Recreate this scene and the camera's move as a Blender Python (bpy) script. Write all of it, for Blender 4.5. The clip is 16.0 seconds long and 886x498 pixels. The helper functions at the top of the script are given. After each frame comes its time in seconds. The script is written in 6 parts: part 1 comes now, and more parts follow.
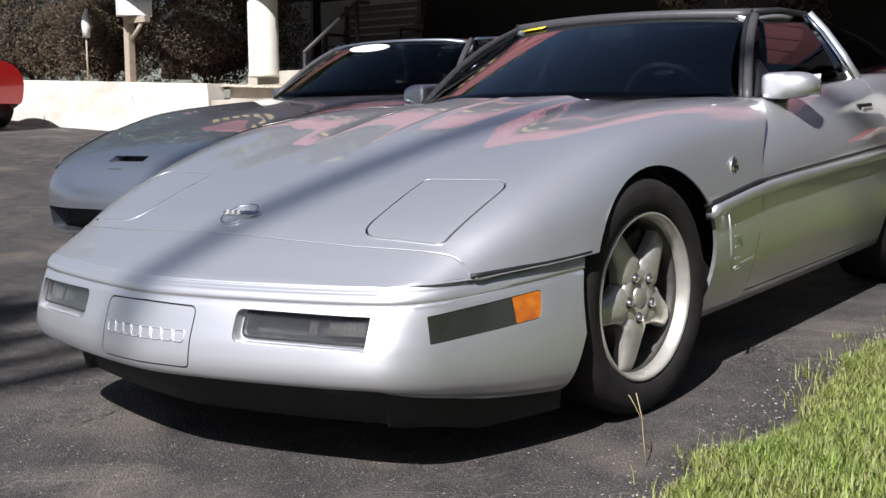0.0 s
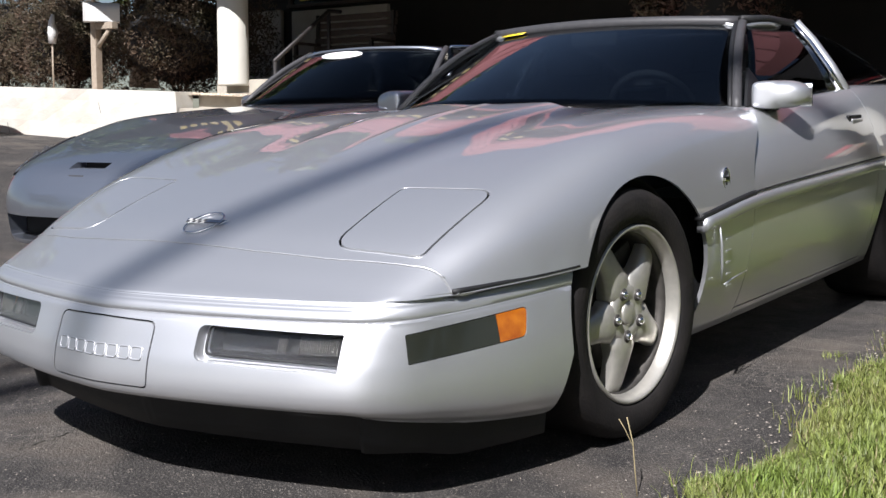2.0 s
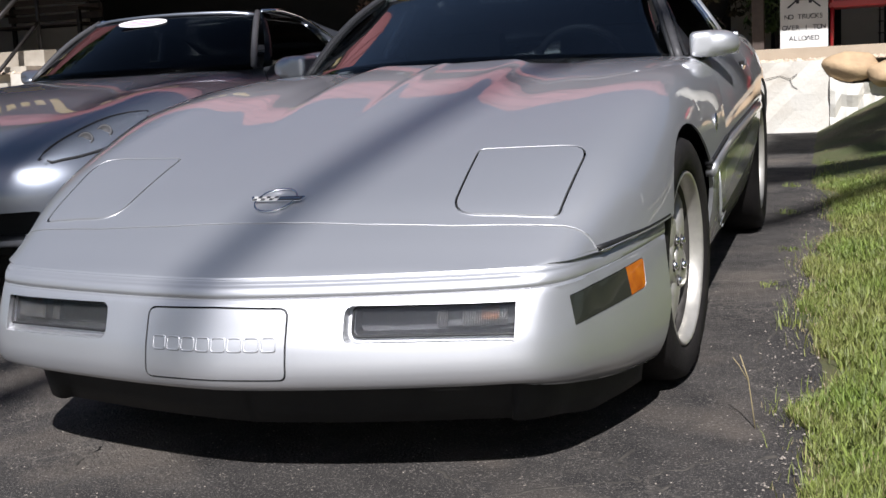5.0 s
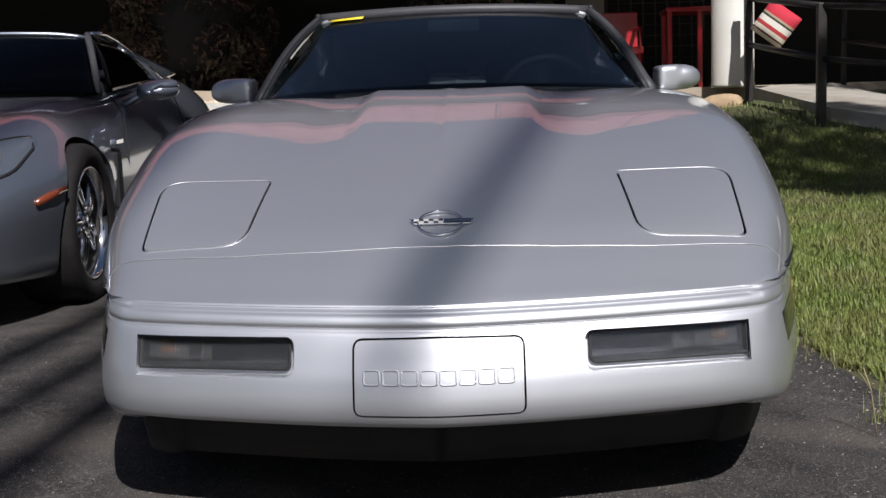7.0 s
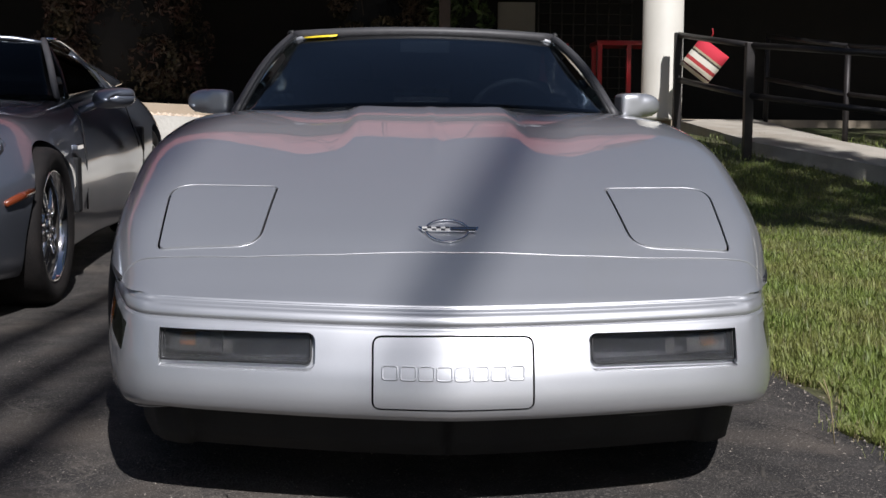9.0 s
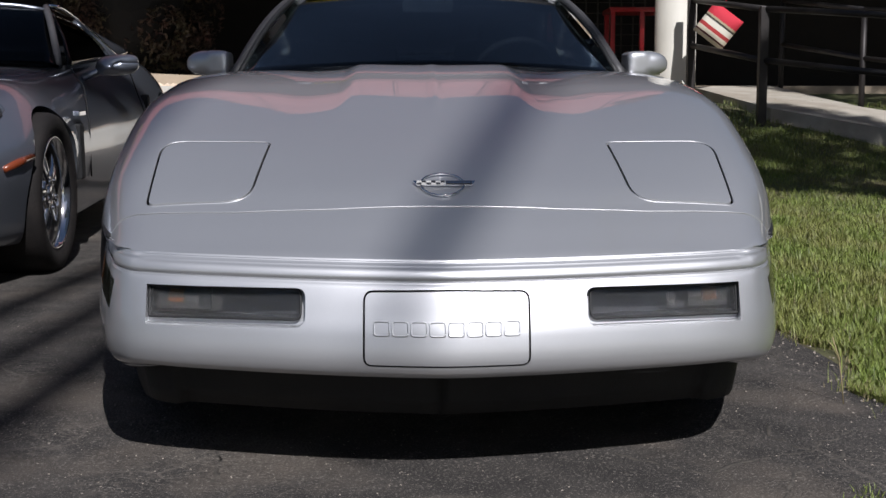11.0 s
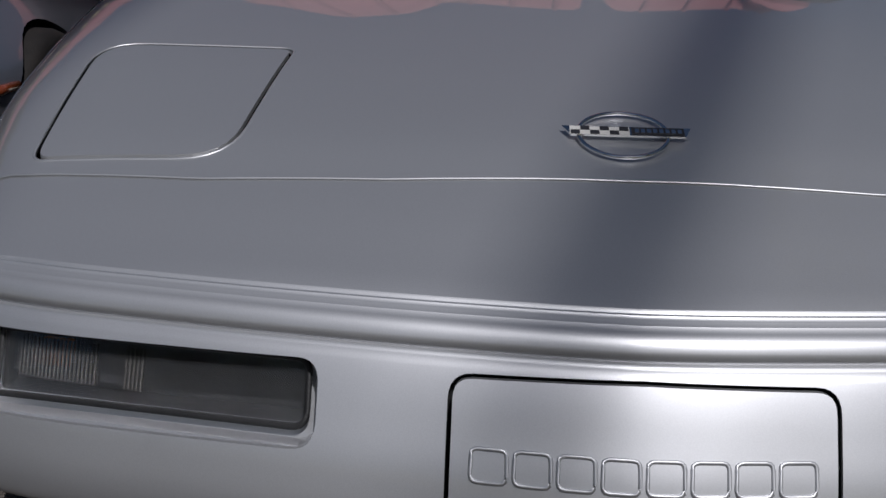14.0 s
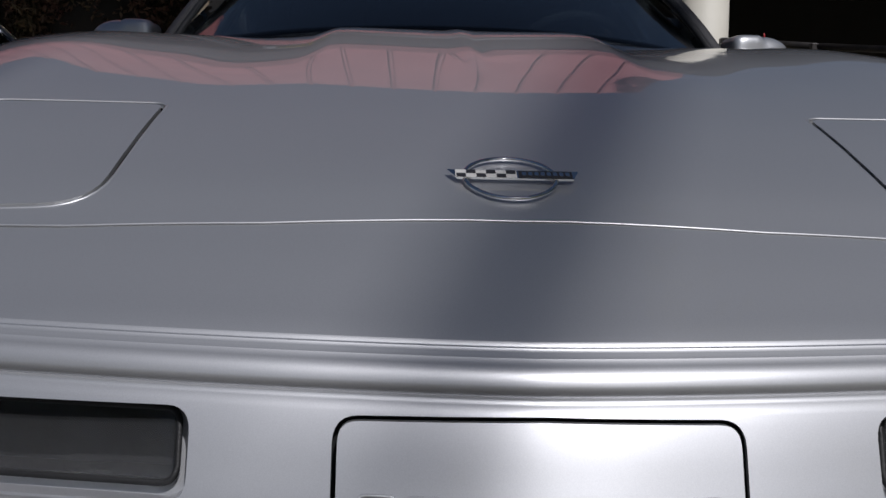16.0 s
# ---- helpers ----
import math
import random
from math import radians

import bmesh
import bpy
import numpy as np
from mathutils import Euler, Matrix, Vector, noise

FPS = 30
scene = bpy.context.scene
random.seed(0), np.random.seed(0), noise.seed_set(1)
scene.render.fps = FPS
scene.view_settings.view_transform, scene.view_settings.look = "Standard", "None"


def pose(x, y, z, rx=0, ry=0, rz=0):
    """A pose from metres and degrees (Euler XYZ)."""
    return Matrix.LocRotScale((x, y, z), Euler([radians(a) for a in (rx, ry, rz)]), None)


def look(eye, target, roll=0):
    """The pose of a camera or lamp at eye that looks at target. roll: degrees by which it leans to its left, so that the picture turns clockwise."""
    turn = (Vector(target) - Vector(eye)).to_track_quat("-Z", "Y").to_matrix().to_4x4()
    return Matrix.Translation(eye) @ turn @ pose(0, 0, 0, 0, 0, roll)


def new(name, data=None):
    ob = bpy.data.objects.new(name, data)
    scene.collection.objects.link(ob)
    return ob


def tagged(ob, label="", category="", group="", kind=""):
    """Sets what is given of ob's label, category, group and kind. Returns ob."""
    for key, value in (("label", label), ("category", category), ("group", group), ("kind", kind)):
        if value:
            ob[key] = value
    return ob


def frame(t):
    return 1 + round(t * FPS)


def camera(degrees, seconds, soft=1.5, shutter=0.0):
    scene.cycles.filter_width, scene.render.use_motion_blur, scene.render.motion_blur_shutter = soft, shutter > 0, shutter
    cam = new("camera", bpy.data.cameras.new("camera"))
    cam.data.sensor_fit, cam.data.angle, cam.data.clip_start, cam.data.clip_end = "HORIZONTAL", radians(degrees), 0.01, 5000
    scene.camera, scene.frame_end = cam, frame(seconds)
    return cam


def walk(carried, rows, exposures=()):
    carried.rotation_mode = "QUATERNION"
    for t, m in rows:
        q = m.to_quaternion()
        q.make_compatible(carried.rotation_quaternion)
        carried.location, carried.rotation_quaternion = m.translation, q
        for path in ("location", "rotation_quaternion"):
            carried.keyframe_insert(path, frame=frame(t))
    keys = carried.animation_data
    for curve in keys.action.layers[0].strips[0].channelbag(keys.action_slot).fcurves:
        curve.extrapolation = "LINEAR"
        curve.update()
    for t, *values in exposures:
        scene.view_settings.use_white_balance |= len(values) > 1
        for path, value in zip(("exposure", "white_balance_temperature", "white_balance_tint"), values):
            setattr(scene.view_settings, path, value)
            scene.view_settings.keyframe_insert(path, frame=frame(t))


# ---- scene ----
cam = camera(41.7, 16.0)
PATH = [
    (0, (2.332, -1.84, 0.86), (1.122, -0.264, 0.64), -0.6),
    (0.5, (2.304, -1.805, 0.857), (1.096, -0.225, 0.642), -0.4),
    (1, (2.275, -1.771, 0.848), (1.074, -0.186, 0.64), -0.2),
    (1.5, (2.242, -1.739, 0.844), (1.053, -0.144, 0.64), -0.2),
    (2, (2.202, -1.707, 0.841), (1.032, -0.096, 0.642), -0.0),
    (2.5, (2.164, -1.684, 0.839), (1.021, -0.055, 0.645), 0.2),
    (3, (2.122, -1.71, 0.846), (1.025, -0.049, 0.65), 0.8),
    (3.5, (2.034, -1.771, 0.857), (1.003, -0.07, 0.645), 1.0),
    (4, (1.924, -1.925, 0.87), (0.986, -0.176, 0.624), -0.5),
    (4.5, (1.577, -2.043, 0.843), (0.805, -0.216, 0.582), -1.6),
    (5, (1.259, -2.127, 0.852), (0.603, -0.257, 0.581), -2.8),
    (5.2, (1.11, -2.169, 0.846), (0.522, -0.276, 0.579), -3.0),
    (7.3, (0.011, -2.25, 0.839), (-0.01, -0.261, 0.626), -1.4),
    (7.5, (-0.029, -2.276, 0.845), (-0.024, -0.286, 0.638), -1.1),
    (8, (-0.115, -2.335, 0.853), (-0.05, -0.346, 0.657), 0.3),
    (8.5, (-0.134, -2.375, 0.839), (-0.047, -0.386, 0.658), 0.7),
    (10.8, (-0.072, -2.364, 0.766), (-0.008, -0.376, 0.556), -0.6),
    (11, (-0.075, -2.313, 0.766), (-0.017, -0.327, 0.541), -0.0),
    (11.5, (-0.063, -2.161, 0.763), (-0.046, -0.179, 0.501), -0.1),
    (12, (-0.027, -1.959, 0.792), (0.031, 0.017, 0.484), 0.2),
    (12.5, (0.009, -1.672, 0.81), (0.033, 0.299, 0.468), 0.6),
    (13, (-0.021, -1.397, 0.814), (-0.066, 0.567, 0.439), 0.0),
    (13.5, (-0.066, -1.152, 0.741), (-0.158, 0.818, 0.405), 0.2),
    (14, (-0.119, -0.98, 0.678), (-0.233, 0.994, 0.378), 1.5),
    (14.5, (-0.16, -0.889, 0.634), (-0.28, 1.092, 0.381), 2.7),
    (15, (-0.176, -0.868, 0.617), (-0.287, 1.119, 0.423), 2.9),
    (15.5, (-0.171, -0.874, 0.598), (-0.191, 1.122, 0.472), 3.4),
    (16, (-0.121, -0.927, 0.606), (-0.037, 1.068, 0.498), 1.2),
]
SLOPE = 2.3
TILT = pose(0, 0, 0, SLOPE)  # the lot climbs gently towards the building
walk(cam, [(t, look(eye, target, roll)) for t, eye, target, roll in PATH],
     [(t, e, 6300, 15) for t, e in ((0, 0.84), (3.5, 0.80), (5, 0.60), (7.5, 0.16), (11, 0.14), (12.5, -0.13), (14, -0.58), (16, -0.58))])

# ---- light ----
SUN_TO = Vector((0.27, -1.0, 1.02)).normalized()
world = bpy.data.worlds.new("world")
scene.world = world
world.use_nodes = True
wn = world.node_tree.nodes
sky = wn.new("ShaderNodeTexSky")
sky.sky_type, sky.sun_disc = "NISHITA", False
sky.sun_elevation = math.asin(SUN_TO.z)
sky.sun_rotation = math.atan2(SUN_TO.x, SUN_TO.y)
world.node_tree.links.new(sky.outputs[0], wn["Background"].inputs[0])
wn["Background"].inputs[1].default_value = 0.042
sun = new("sun", bpy.data.lights.new("sun", "SUN"))
sun.data.energy, sun.data.angle, sun.data.color = 5.0, radians(0.5), (0.98, 0.98, 0.95)
sun.matrix_world = look(SUN_TO * 50, (0, 0, 0))

# ---- materials ----


def material(name, color, rough=0.6, metal=0.0, color2=None, scale=8.0, bump=0.0, bump_scale=60.0, stain=None, stain_scale=1.2,
             coat=0.0, trans=0.0, ior=1.45, emit=0.0, island=0.0, detail=6.0, rough2=None, spec=None):
    """A principled surface with colour varied at two scales, fine relief and, if asked, variation from piece to piece."""
    m = bpy.data.materials.new(name)
    m.use_nodes = True
    nt = m.node_tree
    b = nt.nodes["Principled BSDF"]
    b.inputs["Roughness"].default_value, b.inputs["Metallic"].default_value = rough, metal
    b.inputs["Coat Weight"].default_value, b.inputs["Coat Roughness"].default_value = coat, 0.04
    b.inputs["Transmission Weight"].default_value, b.inputs["IOR"].default_value = trans, ior
    b.inputs["Base Color"].default_value = (*color, 1)
    if spec is not None:
        b.inputs["Specular IOR Level"].default_value = spec
    if emit:
        b.inputs["Emission Color"].default_value, b.inputs["Emission Strength"].default_value = (*color, 1), emit
    at = nt.nodes.new("ShaderNodeTexCoord")
    out = None
    if color2:
        n = nt.nodes.new("ShaderNodeTexNoise")
        n.inputs["Scale"].default_value, n.inputs["Detail"].default_value = scale, detail
        nt.links.new(at.outputs["Object"], n.inputs["Vector"])
        mix = nt.nodes.new("ShaderNodeMix")
        mix.data_type = "RGBA"
        ramp = nt.nodes.new("ShaderNodeMapRange")
        ramp.inputs[1].default_value, ramp.inputs[2].default_value = 0.3, 0.7
        nt.links.new(n.outputs["Fac"], ramp.inputs[0])
        nt.links.new(ramp.outputs[0], mix.inputs[0])
        mix.inputs[6].default_value, mix.inputs[7].default_value = (*color, 1), (*color2, 1)
        out = mix.outputs[2]
    if stain:
        n = nt.nodes.new("ShaderNodeTexNoise")
        n.inputs["Scale"].default_value, n.inputs["Detail"].default_value = stain_scale, 5
        nt.links.new(at.outputs["Object"], n.inputs["Vector"])
        ramp = nt.nodes.new("ShaderNodeMapRange")
        ramp.inputs[1].default_value, ramp.inputs[2].default_value = 0.5, 0.72
        nt.links.new(n.outputs["Fac"], ramp.inputs[0])
        mix = nt.nodes.new("ShaderNodeMix")
        mix.data_type = "RGBA"
        nt.links.new(ramp.outputs[0], mix.inputs[0])
        if out:
            nt.links.new(out, mix.inputs[6])
        else:
            mix.inputs[6].default_value = (*color, 1)
        mix.inputs[7].default_value = (*stain, 1)
        out = mix.outputs[2]
    if island:
        g = nt.nodes.new("ShaderNodeNewGeometry")
        hsv = nt.nodes.new("ShaderNodeHueSaturation")
        r = nt.nodes.new("ShaderNodeMapRange")
        r.inputs[3].default_value, r.inputs[4].default_value = 1 - island, 1 + island
        nt.links.new(g.outputs["Random Per Island"], r.inputs[0])
        nt.links.new(r.outputs[0], hsv.inputs["Value"])
        if out:
            nt.links.new(out, hsv.inputs["Color"])
        else:
            hsv.inputs["Color"].default_value = (*color, 1)
        out = hsv.outputs[0]
    if out:
        nt.links.new(out, b.inputs["Base Color"])
    if rough2 is not None:
        n = nt.nodes.new("ShaderNodeTexNoise")
        n.inputs["Scale"].default_value, n.inputs["Detail"].default_value = scale * 2, 4
        nt.links.new(at.outputs["Object"], n.inputs["Vector"])
        r = nt.nodes.new("ShaderNodeMapRange")
        r.inputs[1].default_value, r.inputs[2].default_value = 0.35, 0.65
        r.inputs[3].default_value, r.inputs[4].default_value = rough, rough2
        nt.links.new(n.outputs["Fac"], r.inputs[0])
        nt.links.new(r.outputs[0], b.inputs["Roughness"])
    if bump:
        n = nt.nodes.new("ShaderNodeTexNoise")
        n.inputs["Scale"].default_value, n.inputs["Detail"].default_value = bump_scale, 4
        nt.links.new(at.outputs["Object"], n.inputs["Vector"])
        bp = nt.nodes.new("ShaderNodeBump")
        bp.inputs["Strength"].default_value, bp.inputs["Distance"].default_value = bump, 0.01
        nt.links.new(n.outputs["Fac"], bp.inputs["Height"])
        nt.links.new(bp.outputs[0], b.inputs["Normal"])
    return m


PAINT = material("silver_paint", (0.60, 0.605, 0.625), 0.46, 0.80, (0.55, 0.555, 0.575), 900, coat=1.0, detail=2)
PAINT_B = material("blue_silver_paint", (0.275, 0.297, 0.343), 0.34, 0.80, (0.245, 0.265, 0.31), 900, coat=1.0, detail=2)
for m in (PAINT, PAINT_B):
    m.node_tree.nodes["Principled BSDF"].inputs["Coat Roughness"].default_value = 0.012
    m.node_tree.nodes["Principled BSDF"].inputs["Coat IOR"].default_value = 1.52
# near-black for gaps and openings; also the painted shade inside shrubs
GAP = material("gap_and_shade_black", (0.008, 0.008, 0.009), 0.8)
BLACK = material("black_plastic", (0.010, 0.010, 0.011), 0.55, 0, (0.016, 0.016, 0.017), 30, bump=0.15, bump_scale=400)
RUBBER = material("tyre_rubber", (0.013, 0.012, 0.012), 0.7, 0, (0.022, 0.019, 0.018), 14, bump=0.2, bump_scale=120, spec=0.2)
ALLOY = material("cast_alloy", (0.54, 0.515, 0.465), 0.36, 0.6, (0.46, 0.44, 0.40), 40)
DUSTY = material("brake_dust_metal", (0.12, 0.11, 0.10), 0.6, 0.6, (0.06, 0.055, 0.05), 25)
CHROME = material("chrome", (0.86, 0.86, 0.87), 0.07, 1.0)
SMOKE = material("smoked_lens", (0.018, 0.020, 0.015), 0.15, 0, (0.026, 0.027, 0.020), 6, coat=0.3)
AMBER = material("amber_lens", (0.50, 0.150, 0.006), 0.15, 0, (0.28, 0.055, 0.004), 24, coat=0.6, bump=0.08, bump_scale=160)
RED_LENS = material("red_lens", (0.17, 0.036, 0.012), 0.2, coat=1.0)
LAMP_GLASS = material("lamp_glass", (0.60, 0.62, 0.64), 0.12, trans=1.0, ior=1.3)
LAMP_BOWL = material("lamp_bowl", (0.022, 0.022, 0.024), 0.35, 0.4, (0.045, 0.045, 0.048), 14)
LAMP_LENS = material("hazed_lens", (0.72, 0.73, 0.75), 0.05, 0, (0.80, 0.81, 0.82), 30, trans=0.985, ior=1.42)
DAM = material("grey_black_plastic", (0.011, 0.011, 0.0115), 0.65, 0, (0.018, 0.0175, 0.017), 12, bump=0.15, bump_scale=300)
FLUTE = material("fluted_lens", (0.05, 0.047, 0.044), 0.25, 0.1)
PILLAR = material("dark_trim_paint", (0.055, 0.053, 0.055), 0.5, 0.0, (0.042, 0.041, 0.044), 40)
GLASS = material("tinted_glass", (0.10, 0.135, 0.165), 0.02, trans=1.0, ior=1.42)
SIDE_GLASS = material("dark_tinted_glass", (0.04, 0.05, 0.06), 0.02, trans=1.0, ior=1.17)
CABIN = material("black_cabin", (0.012, 0.012, 0.013), 0.7, 0, (0.02, 0.02, 0.021), 30, bump=0.2, bump_scale=200)
PAPER = material("sticker_white", (0.75, 0.72, 0.74), 0.5)
PINK = material("sticker_pink", (0.62, 0.22, 0.30), 0.5)
YELLOW = material("sticker_yellow", (0.85, 0.62, 0.03), 0.45)
SIGN_OCHRE = material("sign_ochre", (0.40, 0.34, 0.22), 0.6, 0, (0.30, 0.22, 0.05), 8)
RED_PAINT = material("red_car_paint", (0.42, 0.012, 0.012), 0.25, coat=1.0, color2=(0.38, 0.01, 0.012), scale=3)
ASPHALT = material("asphalt", (0.023, 0.0215, 0.0215), 0.9, 0, (0.052, 0.0475, 0.0445), 5.5, bump=0.8, bump_scale=140, stain=(0.105, 0.088, 0.074), stain_scale=2.3, rough2=0.75, spec=0.3, detail=9.0)


def add_web(m, scale, width, color, amount):
    """Pale hairline cracks and patches over a paved surface."""
    nt = m.node_tree
    b = nt.nodes["Principled BSDF"]
    old = b.inputs["Base Color"].links[0].from_socket
    at, warp, vor, mask = (nt.nodes.new(k) for k in ("ShaderNodeTexCoord", "ShaderNodeTexNoise", "ShaderNodeTexVoronoi", "ShaderNodeTexNoise"))
    warp.inputs["Scale"].default_value, warp.inputs["Detail"].default_value = 3.0, 6
    mixv = nt.nodes.new("ShaderNodeMix")
    mixv.data_type = "VECTOR"
    mixv.inputs[0].default_value = 0.16
    nt.links.new(at.outputs["Object"], warp.inputs["Vector"])
    nt.links.new(at.outputs["Object"], mixv.inputs[4])
    nt.links.new(warp.outputs["Color"], mixv.inputs[5])
    vor.feature = "DISTANCE_TO_EDGE"
    vor.inputs["Scale"].default_value = scale
    nt.links.new(mixv.outputs[1], vor.inputs["Vector"])
    line = nt.nodes.new("ShaderNodeMapRange")
    line.inputs[1].default_value, line.inputs[2].default_value, line.inputs[3].default_value, line.inputs[4].default_value = 0.0, width, 1.0, 0.0
    nt.links.new(vor.outputs["Distance"], line.inputs[0])
    mask.inputs["Scale"].default_value, mask.inputs["Detail"].default_value = 1.7, 8
    nt.links.new(at.outputs["Object"], mask.inputs["Vector"])
    mr = nt.nodes.new("ShaderNodeMapRange")
    mr.inputs[1].default_value, mr.inputs[2].default_value, mr.inputs[4].default_value = 0.48, 0.66, amount
    nt.links.new(mask.outputs["Fac"], mr.inputs[0])
    mul = nt.nodes.new("ShaderNodeMath")
    mul.operation = "MULTIPLY"
    nt.links.new(line.outputs[0], mul.inputs[0])
    nt.links.new(mr.outputs[0], mul.inputs[1])
    mix = nt.nodes.new("ShaderNodeMix")
    mix.data_type = "RGBA"
    nt.links.new(mul.outputs[0], mix.inputs[0])
    nt.links.new(old, mix.inputs[6])
    mix.inputs[7].default_value = (*color, 1)
    nt.links.new(mix.outputs[2], b.inputs["Base Color"])


add_web(ASPHALT, 3.1, 0.016, (0.15, 0.132, 0.115), 0.75)
add_web(ASPHALT, 8.5, 0.035, (0.12, 0.105, 0.09), 0.55)
add_web(ASPHALT, 31, 0.09, (0.14, 0.122, 0.105), 0.5)


def add_speckle(m, scale, low, high, color, amount):
    """Pale chips of stone that show through a worn surface."""
    nt = m.node_tree
    b = nt.nodes["Principled BSDF"]
    old = b.inputs["Base Color"].links[0].from_socket
    at, n, r, mul, mix = (nt.nodes.new(k) for k in ("ShaderNodeTexCoord", "ShaderNodeTexNoise", "ShaderNodeMapRange", "ShaderNodeMath", "ShaderNodeMix"))
    n.inputs["Scale"].default_value, n.inputs["Detail"].default_value = scale, 2
    nt.links.new(at.outputs["Object"], n.inputs["Vector"])
    r.inputs[1].default_value, r.inputs[2].default_value = low, high
    nt.links.new(n.outputs["Fac"], r.inputs[0])
    mul.operation = "MULTIPLY"
    nt.links.new(r.outputs[0], mul.inputs[0])
    mul.inputs[1].default_value = amount
    mix.data_type = "RGBA"
    nt.links.new(mul.outputs[0], mix.inputs[0])
    nt.links.new(old, mix.inputs[6])
    mix.inputs[7].default_value = (*color, 1)
    nt.links.new(mix.outputs[2], b.inputs["Base Color"])


add_speckle(ASPHALT, 170, 0.58, 0.70, (0.21, 0.19, 0.17), 0.75)
add_speckle(ASPHALT, 420, 0.60, 0.72, (0.26, 0.23, 0.20), 0.6)
GRIT = material("pale_grit", (0.24, 0.21, 0.18), 0.9, island=0.5)
CRACK = material("crack_fill", (0.085, 0.075, 0.064), 0.95, 0, (0.03, 0.027, 0.024), 30, bump=0.5)
SOIL = material("soil_and_turf", (0.055, 0.075, 0.022), 0.95, 0, (0.09, 0.075, 0.04), 3, bump=0.8, bump_scale=40)
GRASS = material("grass_blades", (0.120, 0.172, 0.028), 0.55, 0, (0.185, 0.19, 0.055), 3.0, island=0.45)
STRAW = material("dry_grass", (0.27, 0.22, 0.12), 0.8, island=0.2)
WHITEWALL = material("whitewashed_block", (0.60, 0.575, 0.52), 0.9, 0, (0.53, 0.50, 0.44), 5, bump=0.5, bump_scale=30, stain=(0.50, 0.44, 0.36), stain_scale=1.6)
CONCRETE = material("concrete", (0.42, 0.38, 0.32), 0.9, 0, (0.34, 0.31, 0.26), 6, bump=0.4, bump_scale=60, stain=(0.28, 0.24, 0.19), stain_scale=1.5)
COLUMN_PAINT = material("cream_column_paint", (0.60, 0.575, 0.51), 0.6, 0, (0.55, 0.525, 0.46), 4, bump=0.1)
STONE = material("tan_stone", (0.48, 0.34, 0.20), 0.85, 0, (0.36, 0.25, 0.15), 9, bump=0.6, bump_scale=25, island=0.2)
GRAVEL = material("pale_gravel", (0.50, 0.38, 0.27), 0.95, 0, (0.62, 0.52, 0.42), 30, bump=1.0, bump_scale=70, island=0.3)
TIMBER = material("weathered_timber", (0.36, 0.30, 0.23), 0.8, 0, (0.27, 0.22, 0.17), 18, bump=0.4, bump_scale=80)
DARKWOOD = material("dark_wood", (0.045, 0.032, 0.026), 0.6, 0, (0.07, 0.05, 0.04), 20, bump=0.3)
IRON = material("black_iron", (0.02, 0.018, 0.018), 0.5, 0.3, (0.035, 0.03, 0.028), 12)
LEAF_D = material("hedge_leaves", (0.050, 0.048, 0.026), 0.5, 0, (0.095, 0.062, 0.046), 2.5, island=0.55, spec=0.2)
LEAF_G = material("green_leaves", (0.05, 0.09, 0.025), 0.5, 0, (0.08, 0.11, 0.035), 2, island=0.5)
LEAF_R = material("reddish_leaves", (0.075, 0.032, 0.030), 0.5, 0, (0.045, 0.045, 0.022), 3, island=0.5)
BARK = material("bark", (0.09, 0.07, 0.055), 0.9, 0, (0.05, 0.04, 0.03), 14, bump=0.8, bump_scale=30)
# near black: the depth of the porch's shade is put into this colour
DARKWALL = material("shade_black_siding", (0.007, 0.006, 0.006), 0.7, 0, (0.011, 0.009, 0.008), 5, bump=0.2)
CREAM_WALL = material("cream_panel", (0.55, 0.52, 0.46), 0.8, 0, (0.48, 0.45, 0.40), 4, bump=0.2)
RED_ROOF = material("red_metal_roof", (0.31, 0.125, 0.13), 0.6, 0, (0.255, 0.095, 0.10), 2, bump=0.1)
RED_METAL = material("red_enamel", (0.40, 0.02, 0.025), 0.35, 0, (0.33, 0.015, 0.02), 6, coat=0.5)
SIGN_WHITE = material("sign_white", (0.62, 0.61, 0.585), 0.6, 0, (0.54, 0.53, 0.51), 5)
SIGN_BLACK = material("sign_black", (0.02, 0.02, 0.025), 0.6)
PORCH_FLOOR = material("porch_slab", (0.40, 0.33, 0.25), 0.9, 0, (0.33, 0.27, 0.2), 3, bump=0.3)
MULCH = material("red_mulch", (0.13, 0.06, 0.04), 0.95, 0, (0.08, 0.035, 0.025), 20, bump=1.0, bump_scale=50)

# ---- building blocks ----


def curve(keys, x):
    """Smooth monotone curve through (x, y) keys."""
    xs = np.array([k[0] for k in keys], float)
    ys = np.array([k[1] for k in keys], float)
    h = np.diff(xs)
    d = np.diff(ys) / h
    m = np.zeros_like(ys)
    for i in range(1, len(ys) - 1):
        if d[i - 1] * d[i] > 0:
            a, b = 2 * h[i] + h[i - 1], h[i] + 2 * h[i - 1]
            m[i] = (a + b) / (a / d[i - 1] + b / d[i])
    m[0], m[-1] = d[0], d[-1]
    x = np.clip(x, xs[0], xs[-1])
    i = np.clip(np.searchsorted(xs, x, side="right") - 1, 0, len(h) - 1)
    t = (x - xs[i]) / h[i]
    return ((2 * t**3 - 3 * t**2 + 1) * ys[i] + (t**3 - 2 * t**2 + t) * h[i] * m[i] + (3 * t**2 - 2 * t**3) * ys[i + 1]
            + (t**3 - t**2) * h[i] * m[i + 1])


def ramp01(a, b, x):
    t = np.clip((x - a) / (b - a), 0, 1)
    return t * t * (3 - 2 * t)


